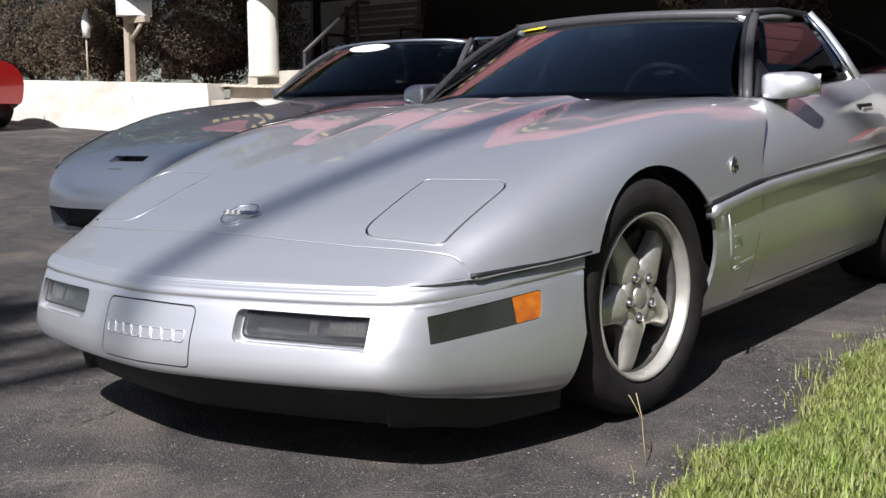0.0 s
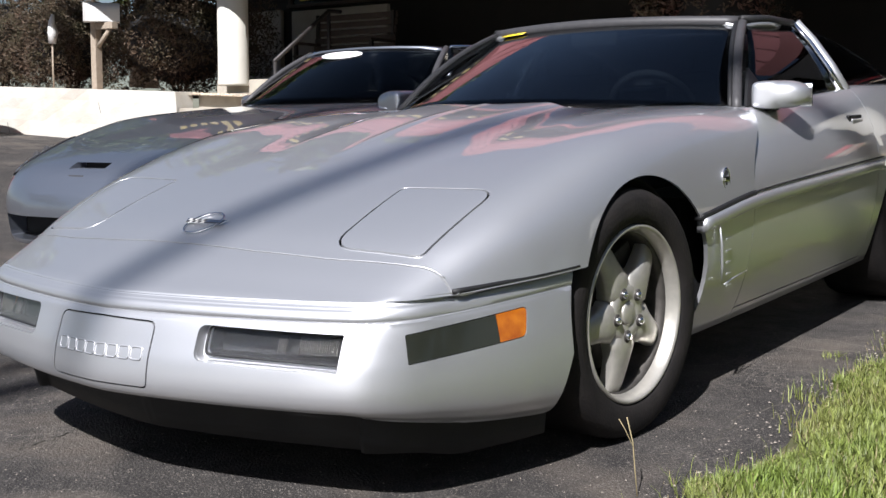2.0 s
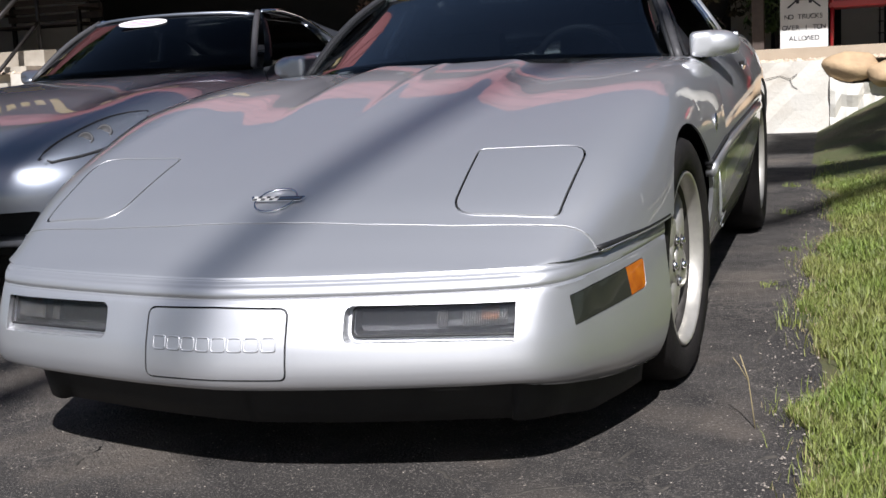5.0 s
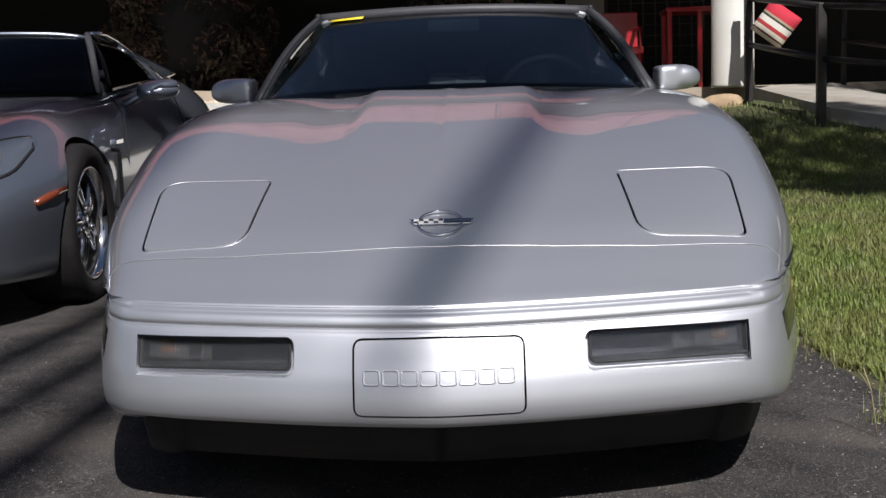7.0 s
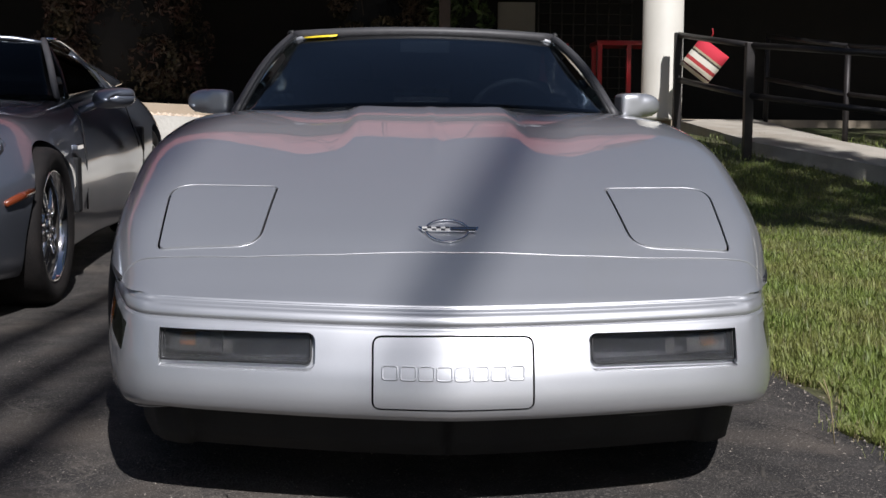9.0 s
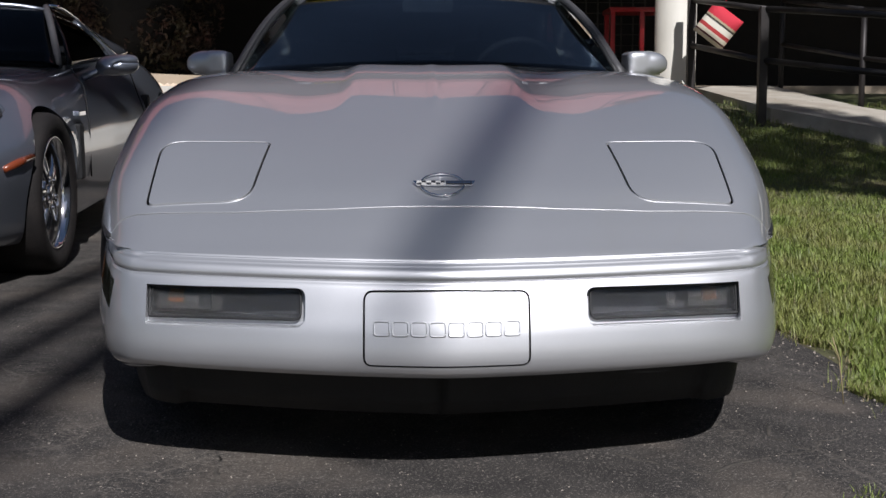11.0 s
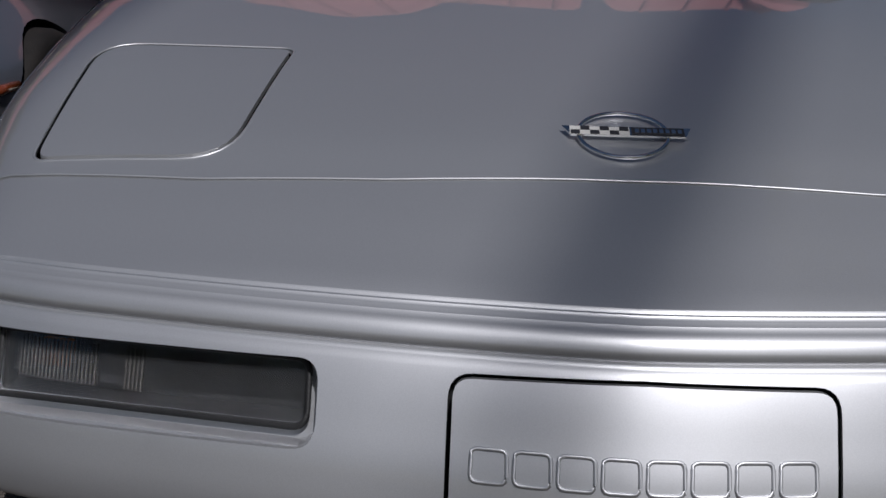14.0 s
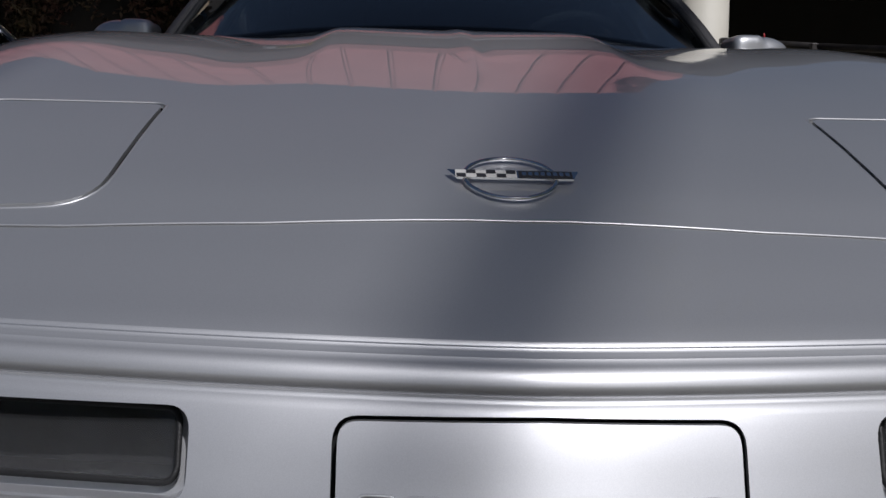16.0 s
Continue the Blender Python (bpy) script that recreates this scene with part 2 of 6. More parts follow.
def solid(name, verts, faces, mat, smooth=True):
    me = bpy.data.meshes.new(name)
    me.from_pydata([tuple(map(float, v)) for v in verts], [], [tuple(map(int, f)) for f in faces])
    me.materials.append(mat)
    me.update()
    if smooth:
        me.shade_smooth()
    return me


def part(name, data, mat, parent, label="", m=None):
    """Links a mesh or a bmesh as one mesh object under a thing or a part."""
    if isinstance(data, bmesh.types.BMesh):
        me = bpy.data.meshes.new(name)
        data.normal_update()
        data.to_mesh(me)
        data.free()
        data = me
    if mat and not data.materials:
        data.materials.append(mat)
    ob = new(name, data)
    ob.parent = parent
    if m is not None:
        ob.matrix_basis = m
    if label:
        tagged(ob, label)
    return ob


def thing(name, m, label, category, group="", kind=""):
    ob = new(name)
    ob.matrix_basis = m
    return tagged(ob, label, category, group, kind)


def box(bm, x0, y0, z0, x1, y1, z1, bevel=0.0, m=None):
    r = bmesh.ops.create_cube(bm, size=1)["verts"]
    bmesh.ops.scale(bm, vec=(x1 - x0, y1 - y0, z1 - z0), verts=r)
    bmesh.ops.translate(bm, vec=((x0 + x1) / 2, (y0 + y1) / 2, (z0 + z1) / 2), verts=r)
    if m is not None:
        bmesh.ops.transform(bm, matrix=m, verts=r)
    if bevel:
        bmesh.ops.bevel(bm, geom=list({e for v in r for e in v.link_edges}), offset=bevel, segments=2, profile=0.6, affect="EDGES")
    return bm


def boxed(x0, y0, z0, x1, y1, z1, bevel=0.0, m=None):
    return box(bmesh.new(), x0, y0, z0, x1, y1, z1, bevel, m)


def tube(points, radius, sides=8, closed=False, taper=None):
    """A round bar along points."""
    bm = bmesh.new()
    pts = [Vector(p) for p in points]
    rings = []
    n = len(pts)
    up = Vector((0.13, 0.21, 0.97))
    for i, p in enumerate(pts):
        a = pts[(i - 1) % n] if closed or i else p
        b = pts[(i + 1) % n] if closed or i < n - 1 else p
        d = (b - a).normalized()
        s = d.cross(up)
        if s.length < 0.05:
            s = d.cross(Vector((1, 0, 0)))
        s.normalize()
        w = s.cross(d)
        r = radius * (taper[i] if taper else 1)
        rings.append([bm.verts.new(p + r * (math.cos(k * math.tau / sides) * s + math.sin(k * math.tau / sides) * w)) for k in range(sides)])
    for i in range(n if closed else n - 1):
        a, b = rings[i], rings[(i + 1) % n]
        for k in range(sides):
            bm.faces.new((a[k], a[(k + 1) % sides], b[(k + 1) % sides], b[k]))
    if not closed:
        bm.faces.new(rings[0][::-1])
        bm.faces.new(rings[-1])
    for f in bm.faces:
        f.smooth = True
    bmesh.ops.recalc_face_normals(bm, faces=bm.faces)
    return bm


def lathe(profile, sides=48, m=None, closed=True):
    """Turns (radius, height) points about the local x axis: height runs along x."""
    bm = bmesh.new()
    rings = []
    for k in range(sides):
        a = k * math.tau / sides
        rings.append([bm.verts.new((h, r * math.cos(a), r * math.sin(a))) for r, h in profile])
    n = len(profile)
    for k in range(sides):
        a, b = rings[k], rings[(k + 1) % sides]
        for i in range(n if closed else n - 1):
            j = (i + 1) % n
            bm.faces.new((a[i], a[j], b[j], b[i]))
    for f in bm.faces:
        f.smooth = True
    bmesh.ops.remove_doubles(bm, verts=bm.verts, dist=1e-5)
    bmesh.ops.recalc_face_normals(bm, faces=bm.faces)
    if m is not None:
        bmesh.ops.transform(bm, matrix=m, verts=bm.verts)
    return bm


def prism(outline, axis, a, b):
    """A closed prism of a flat outline (two coordinates, in order), extruded along axis from a to b."""
    bm = bmesh.new()
    at = {"x": lambda p, q: (q, p[0], p[1]), "y": lambda p, q: (p[0], q, p[1]), "z": lambda p, q: (p[0], p[1], q)}[axis]
    lo = [bm.verts.new(at(p, a)) for p in outline]
    hi = [bm.verts.new(at(p, b)) for p in outline]
    bm.faces.new(lo)
    bm.faces.new(hi[::-1])
    n = len(outline)
    for i in range(n):
        bm.faces.new((lo[i], hi[i], hi[(i + 1) % n], lo[(i + 1) % n]))
    bmesh.ops.recalc_face_normals(bm, faces=bm.faces)
    return bm


def rounded(corners, radii, steps=6):
    """A polygon with rounded corners."""
    out = []
    n = len(corners)
    for i, c in enumerate(corners):
        c = Vector(c)
        a, b = (Vector(corners[i - 1]) - c), (Vector(corners[(i + 1) % n]) - c)
        r = radii[i] if isinstance(radii, (list, tuple)) else radii
        a, b = a.normalized(), b.normalized()
        half = a.angle(b) / 2
        t = r / math.tan(half)
        p, q = c + a * t, c + b * t
        for k in range(steps + 1):
            s = k / steps
            out.append(((1 - s) ** 2 * p + 2 * s * (1 - s) * c + s * s * q)[:])
    return out


def grown(outline, d):
    """An outline pushed outwards by d (counter-clockwise or clockwise alike)."""
    pts = [Vector(p) for p in outline]
    n = len(pts)
    area = sum(pts[i].x * pts[(i + 1) % n].y - pts[(i + 1) % n].x * pts[i].y for i in range(n))
    sgn = 1 if area > 0 else -1
    out = []
    for i in range(n):
        t = (pts[(i + 1) % n] - pts[i - 1]).normalized()
        out.append((pts[i].x + sgn * t.y * d, pts[i].y - sgn * t.x * d))
    return out


def cut(me, *steps):
    """The mesh after Boolean steps: (operation, bmesh) pairs."""
    ob = new("work", me)
    tools = []
    for op, bm in steps:
        tm = bpy.data.meshes.new("tool")
        bm.to_mesh(tm)
        bm.free()
        t = new("tool", tm)
        tools.append(t)
        md = ob.modifiers.new("cut", "BOOLEAN")
        md.operation, md.object, md.solver = op, t, "EXACT"
    for thorough in (False, True):
        for md in ob.modifiers:
            md.use_self = thorough
        deps = bpy.context.evaluated_depsgraph_get()
        deps.update()
        res = bpy.data.meshes.new_from_object(ob.evaluated_get(deps))
        if len(res.polygons) > 20:
            break
    for o in [ob, *tools]:
        bpy.data.objects.remove(o)
    return res


def shade_by(me, normal_at):
    """Smooth shading by the surface's own normals, where a face lies on that surface."""
    me.shade_smooth()
    me.update()
    cache = [normal_at(v.co) for v in me.vertices]
    loops = [None] * len(me.loops)
    for p in me.polygons:
        fn = p.normal
        for li in p.loop_indices:
            g = cache[me.loops[li].vertex_index]
            loops[li] = g if g.dot(fn) > 0.8 else fn
    me.normals_split_custom_set(loops)
    return me


class Guide:
    """The smooth normals of a surface, to shade the pieces that are cut from it."""

    def __init__(self, pts, nrm):
        from mathutils import kdtree
        self.n = nrm
        self.kd = kdtree.KDTree(len(pts))
        for i, p in enumerate(pts):
            self.kd.insert(p, i)
        self.kd.balance()

    def at(self, co):
        got = self.kd.find_n(co, 4)
        return sum((Vector(self.n[i]) / (d + 1e-4) ** 2 for _, i, d in got), Vector()).normalized()

    def shade(self, me):
        return shade_by(me, self.at)


def grid_normals(P):
    """Normals of a grid of points, rows by columns."""
    du = np.gradient(P, axis=1)
    dv = np.gradient(P, axis=0)
    n = np.cross(du, dv)
    return n / np.maximum(np.linalg.norm(n, axis=2, keepdims=True), 1e-9)


def shell(name, P, thick, mat, flip=False):
    """A closed shell below a grid of points, and the guide of its upper side."""
    n = grid_normals(P)
    if flip:
        n = -n
    Q = P - n * thick
    r, c = P.shape[:2]
    verts = np.concatenate([P.reshape(-1, 3), Q.reshape(-1, 3)])
    f = []
    k = r * c
    for i in range(r - 1):
        for j in range(c - 1):
            a, b, d, e = i * c + j, i * c + j + 1, (i + 1) * c + j + 1, (i + 1) * c + j
            f.append((a, b, d, e))
            f.append((a + k, e + k, d + k, b + k))
    rim = [j for j in range(c)] + [i * c + c - 1 for i in range(1, r)] + [(r - 1) * c + j for j in range(c - 2, -1, -1)] + [i * c for i in range(r - 2, 0, -1)]
    for a, b in zip(rim, rim[1:] + rim[:1]):
        f.append((b, a, a + k, b + k))
    if flip:
        f = [q[::-1] for q in f]
    return solid(name, verts, f, mat), Guide([tuple(p) for p in P.reshape(-1, 3)], [tuple(p) for p in n.reshape(-1, 3)])

# ---- ground ----
GRADE = math.tan(radians(SLOPE))


def lot(x, y):
    """Height of the paved lot."""
    return GRADE * np.clip(y, -8, 14) + 0.050 * np.clip(-3 - x, 0, 20)


def lawn(x, y):
    """Height of the turf beside it: it climbs to the walk."""
    return lot(x, y) + 0.02 * ramp01(1.15, 1.5, x) + 0.62 * ramp01(4.6, 8.8, y) * ramp01(1.15, 2.3, x)


def sheet(name, xs, ys, height, mat):
    X, Y = np.meshgrid(xs, ys)
    Z = height(X, Y)
    c = len(xs)
    f = [(i * c + j, i * c + j + 1, (i + 1) * c + j + 1, (i + 1) * c + j) for i in range(len(ys) - 1) for j in range(c - 1)]
    return solid(name, np.stack([X, Y, Z], -1).reshape(-1, 3), f, mat)


far = [-400, -200, -100, -60]
ground = tagged(new("ground", sheet("ground", far + list(np.arange(-40, 41, 1.0)) + [60, 100, 200, 400], far + list(np.arange(-40, 41, 1.0)) + [60, 100, 200, 400],
                lambda x, y: np.where(x > 1.0, lawn(x, y), lot(x, y)) - 0.012, SOIL)), "turf and soil round the parking lot", "ground", kind="structure")
edge_noise = [0.05 * math.sin(1.7 * k) + 0.03 * math.sin(4.3 * k + 1) for k in range(200)]


def lot_mesh():
    ys = np.concatenate([np.arange(-40, -3, 2.0), np.arange(-3, 8.5, 0.15), [8.5]])
    xs = np.concatenate([np.arange(-40, -4, 2.0), np.linspace(-4, 0.9, 50)])
    me = []
    for i, y in enumerate(ys):
        e = 1.17 + 0.035 * math.sin(2.1 * y) + 0.025 * math.sin(5.7 * y + 1) + 0.015 * math.sin(13 * y)
        row = [*xs, 0.9 + (e - 0.9) * 0.6, e]
        me.append([(x, y, float(lot(x, y)) - (0.010 if k == len(row) - 1 else 0)) for k, x in enumerate(row)])
    P = np.array(me)
    r, c = P.shape[:2]
    f = [(i * c + j, i * c + j + 1, (i + 1) * c + j + 1, (i + 1) * c + j) for i in range(r - 1) for j in range(c - 1)]
    return solid("parking_lot", P.reshape(-1, 3), f, ASPHALT)


parking_lot = tagged(new("parking_lot", lot_mesh()), "worn dark asphalt of the parking lot", "pavement", kind="structure")

# ---- silver sports car ----
from mathutils.bvhtree import BVHTree

car = thing("sports_car", TILT, "silver low sports coupe with pop-up headlamps, parked on asphalt", "car")
AXLE_F, AXLE_R, HUB_Z = 1.03, 3.455, 0.331
ARCH_F = 1.066

# plan of the bumper at its foremost level, from the middle to the wheel
PLAN = [(0, -0.0320), (0.03, -0.0305), (0.167, -0.014), (0.30, 0.010), (0.45, 0.045), (0.58, 0.082), (0.66, 0.120), (0.715, 0.190), (0.757, 0.300),
        (0.795, 0.420), (0.828, 0.550), (0.852, 0.680), (0.864, 0.765)]
plan_s = [0.0]
for p, q in zip(PLAN, PLAN[1:]):
    plan_s.append(plan_s[-1] + math.hypot(q[0] - p[0], q[1] - p[1]))
S_END = plan_s[-1]
PLAN_X, PLAN_Y = [(s, p[0]) for s, p in zip(plan_s, PLAN)], [(s, p[1]) for s, p in zip(plan_s, PLAN)]
S_SEAM = plan_s[8] + 0.03


FOOT = [(0.0, 0.236), (0.62, 0.236), (0.80, 0.214), (0.95, 0.186), (1.10, 0.168), (S_END, 0.148)]


def bumper_point(s, d, z):
    """The bumper's skin at the length s round the nose, set in by d, at the height z."""
    x, y = curve(PLAN_X, s), curve(PLAN_Y, s)
    e = 1e-3
    tx, ty = curve(PLAN_X, np.minimum(s + e, S_END)) - curve(PLAN_X, s - e), curve(PLAN_Y, np.minimum(s + e, S_END)) - curve(PLAN_Y, s - e)
    l = np.hypot(tx, ty)
    nx, ny = -ty / l, tx / l
    k = 0.15 + 0.85 * np.clip(ny, 0, 1) ** 0.7
    return x + nx * d * k, y + ny * d * k, z


# upright profile of the bumper: height, set-in
LOWER = [(0.172, 0.110), (0.180, 0.070), (0.195, 0.040), (0.222, 0.015), (0.255, 0.003), (0.285, 0.0), (0.33, 0.007), (0.38, 0.024), (0.415, 0.038), (0.429, 0.0445)]
FACE = [(z, float(curve(LOWER, z))) for z in np.concatenate([np.linspace(0.172, 0.23, 9), np.linspace(0.237, 0.429, 24)])]
FACE += [(0.4318, 0.0464), (0.4330, 0.0480), (0.4338, 0.0600), (0.4374, 0.0610), (0.4384, 0.0500), (0.4400, 0.0488), (0.446, 0.0492), (0.452, 0.0515), (0.459, 0.0555), (0.4630, 0.0590), (0.4645, 0.0612), (0.4652, 0.0668), (0.4664, 0.0672), (0.4672, 0.0640), (0.4684, 0.0668), (0.4698, 0.0705), (0.474, 0.075)]


dense_s = np.linspace(0, S_END, 1500)
dense_x, dense_y = curve(PLAN_X, dense_s), curve(PLAN_Y, dense_s)
face_z, face_d = np.array([f[0] for f in FACE]), np.array([f[1] for f in FACE])


def s_of_x(x):
    return np.interp(np.abs(x), dense_x, dense_s)


def level(s, z):
    """The profile's height that the bumper has at the height z, s round the nose."""
    if z < 0.285:
        foot = float(curve(FOOT, s))
        return 0.285 - (0.285 - z) * 0.113 / (0.285 - foot)
    k = 0.020 * float(ramp01(S_SEAM - 0.1, S_END, s))
    return (z - k * (0.2 - 0.8 * 0.172 / 0.3)) / (1 + k * 0.8 / 0.3)


def bumper_normal(co):
    """The outward normal of the bumper's skin near a point."""
    x, y, z = abs(co.x), co.y, co.z
    i = int(np.argmin((dense_x - x) ** 2 + (dense_y + 0.03 - y) ** 2))
    z = level(dense_s[i], z)
    d = float(np.interp(z, face_z, face_d))
    i = int(np.argmin((dense_x - x) ** 2 + (dense_y + min(d, 0.06) * 0.8 - y) ** 2))
    s = dense_s[i]
    e = 0.006
    a, b = max(0, s - e), min(S_END, s + e)
    pa, pb = np.array(bumper_point(a, d, z), float), np.array(bumper_point(b, d, z), float)
    if s < e:
        pa = pb * np.array([-1, 1, 1])
    h = 0.0009 if 0.4310 < z < 0.4405 or 0.4635 < z < 0.4690 else 0.0035 if 0.426 < z < 0.445 or z > 0.462 else 0.008
    qa = np.array(bumper_point(s, float(np.interp(z - h, face_z, face_d)), z - h), float)
    qb = np.array(bumper_point(s, float(np.interp(z + h, face_z, face_d)), z + h), float)
    n = np.cross(pb - pa, qb - qa)
    n /= np.linalg.norm(n)
    if co.x < 0:
        n[0] = -n[0]
    return Vector(n)


def z_lift(s):
    return 0.020 * ramp01(S_SEAM - 0.1, S_END, s)


def top_edge(s):
    x, y, _ = bumper_point(s, FACE[-1][1], 0)
    return x, y, FACE[-1][0] + z_lift(s)


def bumper_grid():
    ss = np.concatenate([np.linspace(0, 0.6, 31), np.linspace(0.615, S_END, 44)])
    rows = []
    for z, d in FACE:
        lift = z_lift(ss) * (0.2 + 0.8 * (z - 0.172) / 0.3) - 0.012 * ramp01(0.62, 0.9, ss) * (1 if z < 0.24 else 0)
        if z < 0.285:
            foot = curve(FOOT, ss)
            lift = (0.285 - foot) * -(0.285 - z) / 0.113 + 0.285 - z
        x, y, zz = bumper_point(ss, d, z + lift)
        right = np.stack([x, y, zz], -1)
        left = right[:0:-1] * np.array([-1, 1, 1])
        rows.append(np.concatenate([left, right]))
    P = np.array(rows)
    return P


ZC = [(0.04, 0.474), (0.10, 0.502), (0.16, 0.530), (0.23, 0.560), (0.31, 0.594), (0.45, 0.640), (0.62, 0.688), (0.85, 0.745), (1.1, 0.795), (1.35, 0.833), (1.6, 0.858), (2.0, 0.885)]
CROWN = [(0.04, 0.0), (0.2, 0.03), (0.35, 0.042), (0.6, 0.022), (1.0, 0.0), (1.3, 0.015), (1.6, 0.04), (2.0, 0.09)]
RIDGE = [(0.0, 0.62), (0.3, 0.655), (0.6, 0.69), (1.0, 0.70), (1.4, 0.70), (1.9, 0.70)]
STRIP_X = [(0.31, 0.748), (0.45, 0.793), (0.6, 0.834), (0.765, 0.862), (1.0, 0.878), (1.33, 0.888), (1.7, 0.898), (2.4, 0.903), (3.05, 0.905), (3.5, 0.905), (4.2, 0.86), (4.5, 0.80)]
STRIP_Z = [(0.31, 0.477), (0.765, 0.494), (1.33, 0.548), (1.75, 0.590), (2.4, 0.607), (3.05, 0.620), (3.6, 0.625), (4.5, 0.62)]


def front_y(x):
    ax = np.abs(x)
    s = s_of_x(ax)
    return top_edge(s)[1]


def hood_height(x, y):
    lag = (front_y(np.minimum(np.abs(x), 0.69)) - front_y(0.0)) * (1 - ramp01(0.05, 0.75, y))
    z = curve(ZC, y - lag) - curve(CROWN, y) * x * x
    ax = np.abs(x)
    z = z + 0.018 * ramp01(0.72, 1.40, y) * (1 - ramp01(0.225, 0.30, ax)) * (0.75 + 0.25 * ax / 0.26) + 0.004 * ramp01(0.8, 1.0, y) * np.exp(-(x / 0.018) ** 2)
    z = z + 0.008 * ramp01(0.7, 1.1, y) * np.exp(-((ax - 0.67) / 0.10) ** 2) - 0.006 * ramp01(0.50, 1.25, y) * np.exp(-((ax - 0.39) / 0.075) ** 2)
    return z


Y_COWL = 1.72


def upper_grid(nu=36, nv=64):
    """The clamshell: nose panel, bonnet and the upper wings, down to the strip."""
    U1 = 0.72
    xs = np.concatenate([[0, 0.008, 0.016, 0.026, 0.04], np.linspace(0.065, 0.235, 7), [0.247, 0.255, 0.262, 0.269, 0.276, 0.284], np.linspace(0.31, 0.70, 15)])
    us = np.concatenate([xs / 0.70 * U1, np.linspace(U1, 1, nu - 26)[1:]])
    s_ridge = float(np.interp(0.665, [p[0] for p in PLAN], plan_s))
    vs = np.linspace(0, 1, nv) ** 1.15
    rows = []
    for v in vs:
        row = []
        # side line, from the seam to the cowl
        fx, fy, fz = top_edge(S_SEAM)
        yb = fy + v * (Y_COWL - fy)
        b = np.array([curve(STRIP_X, yb), yb, curve(STRIP_Z, yb)]) if v > 0 else np.array([fx, fy, fz])
        def top_pt(u):
            s = s_ridge * u / U1
            x0, y0, z0 = top_edge(s)
            yc = 1.60 + 0.34 * (u / U1) ** 2.2
            y = y0 + v * (yc - y0)
            xr = curve(RIDGE, y)
            x = (x0 * (1 - ramp01(0, 0.5, v)) + u / U1 * xr * ramp01(0, 0.5, v))
            return np.array([x, y, z0 if v == 0 else hood_height(x, y)])
        p0 = top_pt(U1)
        t0 = (p0 - top_pt(U1 - 0.03))
        t0 = t0 / np.linalg.norm(t0)
        span = np.linalg.norm(b - p0)
        up = np.array([-0.10, 0, 1.0])
        mid_front = np.array(top_edge((s_ridge + S_SEAM) / 2))
        for u in us:
            if u <= U1:
                row.append(top_pt(u))
            else:
                t = (u - U1) / (1 - U1)
                k = ramp01(0, 0.18, v)
                p1 = p0 + t0 * span * 0.50
                p2 = b + (up * (1 - 0) * k) * span * 0.55 + (1 - k) * (mid_front - b) * 0.6
                q = (1 - t) ** 3 * p0 + 3 * t * (1 - t) ** 2 * p1 + 3 * t * t * (1 - t) * p2 + t**3 * b
                if v == 0:
                    q = np.array(top_edge(s_ridge + t * (S_SEAM - s_ridge)))
                row.append(q)
        row = np.array(row)
        rows.append(np.concatenate([row[:0:-1] * np.array([-1, 1, 1]), row]))
    return np.array(rows)


def shade_by_bumper(me):
    return shade_by(me, bumper_normal)


def mirrored(outline):
    return [(-x, y) for x, y in outline][::-1]


def arch(y, x0, x1, r=0.354):
    return prism([(y + r * math.cos(k * math.tau / 64), HUB_Z + 0.004 + r * math.sin(k * math.tau / 64)) for k in range(64)], "x", x0, x1)


UP = upper_grid()
skin, guide = shell("clamshell", UP, 0.006, PAINT)
up_cols = UP.shape[1]
up_tree = BVHTree.FromPolygons([tuple(p) for p in UP.reshape(-1, 3)], [(i * up_cols + j, i * up_cols + j + 1, (i + 1) * up_cols + j + 1, (i + 1) * up_cols + j) for i in range(UP.shape[0] - 1) for j in range(up_cols - 1)])


def on_clamshell(x, y):
    """Height of the bonnet's and the wings' skin."""
    hit = up_tree.ray_cast(Vector((x, y, 2)), Vector((0, 0, -1)))[0]
    return hit.z if hit else float(hood_height(x, y))


SEAM = [(-0.775, 0.348), (-0.70, 0.326), (-0.66, 0.312), (-0.60, 0.300), (-0.45, 0.270), (-0.25, 0.246), (0, 0.234), (0.25, 0.246), (0.45, 0.270), (0.60, 0.300), (0.66, 0.312), (0.70, 0.326), (0.775, 0.348)]
LAMP = rounded([(0.430, 0.310), (0.670, 0.343), (0.687, 0.640), (0.413, 0.614)], [0.060, 0.028, 0.062, 0.022])
nose_area = [(0.95, -0.3), *SEAM[::-1], (-0.95, -0.3)]
hood_area = [(1.2, 0.345), (1.2, 2.2), (-1.2, 2.2), (-1.2, 0.345), *[(x, y + 0.0045) for x, y in SEAM]]
nose = guide.shade(cut(skin.copy(), ("INTERSECT", prism(nose_area, "z", 0, 2))))
hood = cut(skin.copy(), ("INTERSECT", prism(hood_area, "z", 0, 2)), ("DIFFERENCE", prism(LAMP, "z", 0, 2)), ("DIFFERENCE", prism(mirrored(LAMP), "z", 0, 2)),
           ("DIFFERENCE", arch(ARCH_F, 0.5, 1.2)), ("DIFFERENCE", arch(ARCH_F, -1.2, -0.5)))
part("nose_panel", nose, PAINT, car)
hood_ob = part("hood", guide.shade(hood), PAINT, car, "silver clamshell bonnet with a low power bulge")
for sgn in (1, -1):
    area = grown(LAMP, -0.0058)
    lid = guide.shade(cut(skin.copy(), ("INTERSECT", prism(area if sgn > 0 else mirrored(area), "z", 0, 2))))
    part("headlamp_cover", lid, PAINT, car, "closed pop-up headlamp cover in body silver")
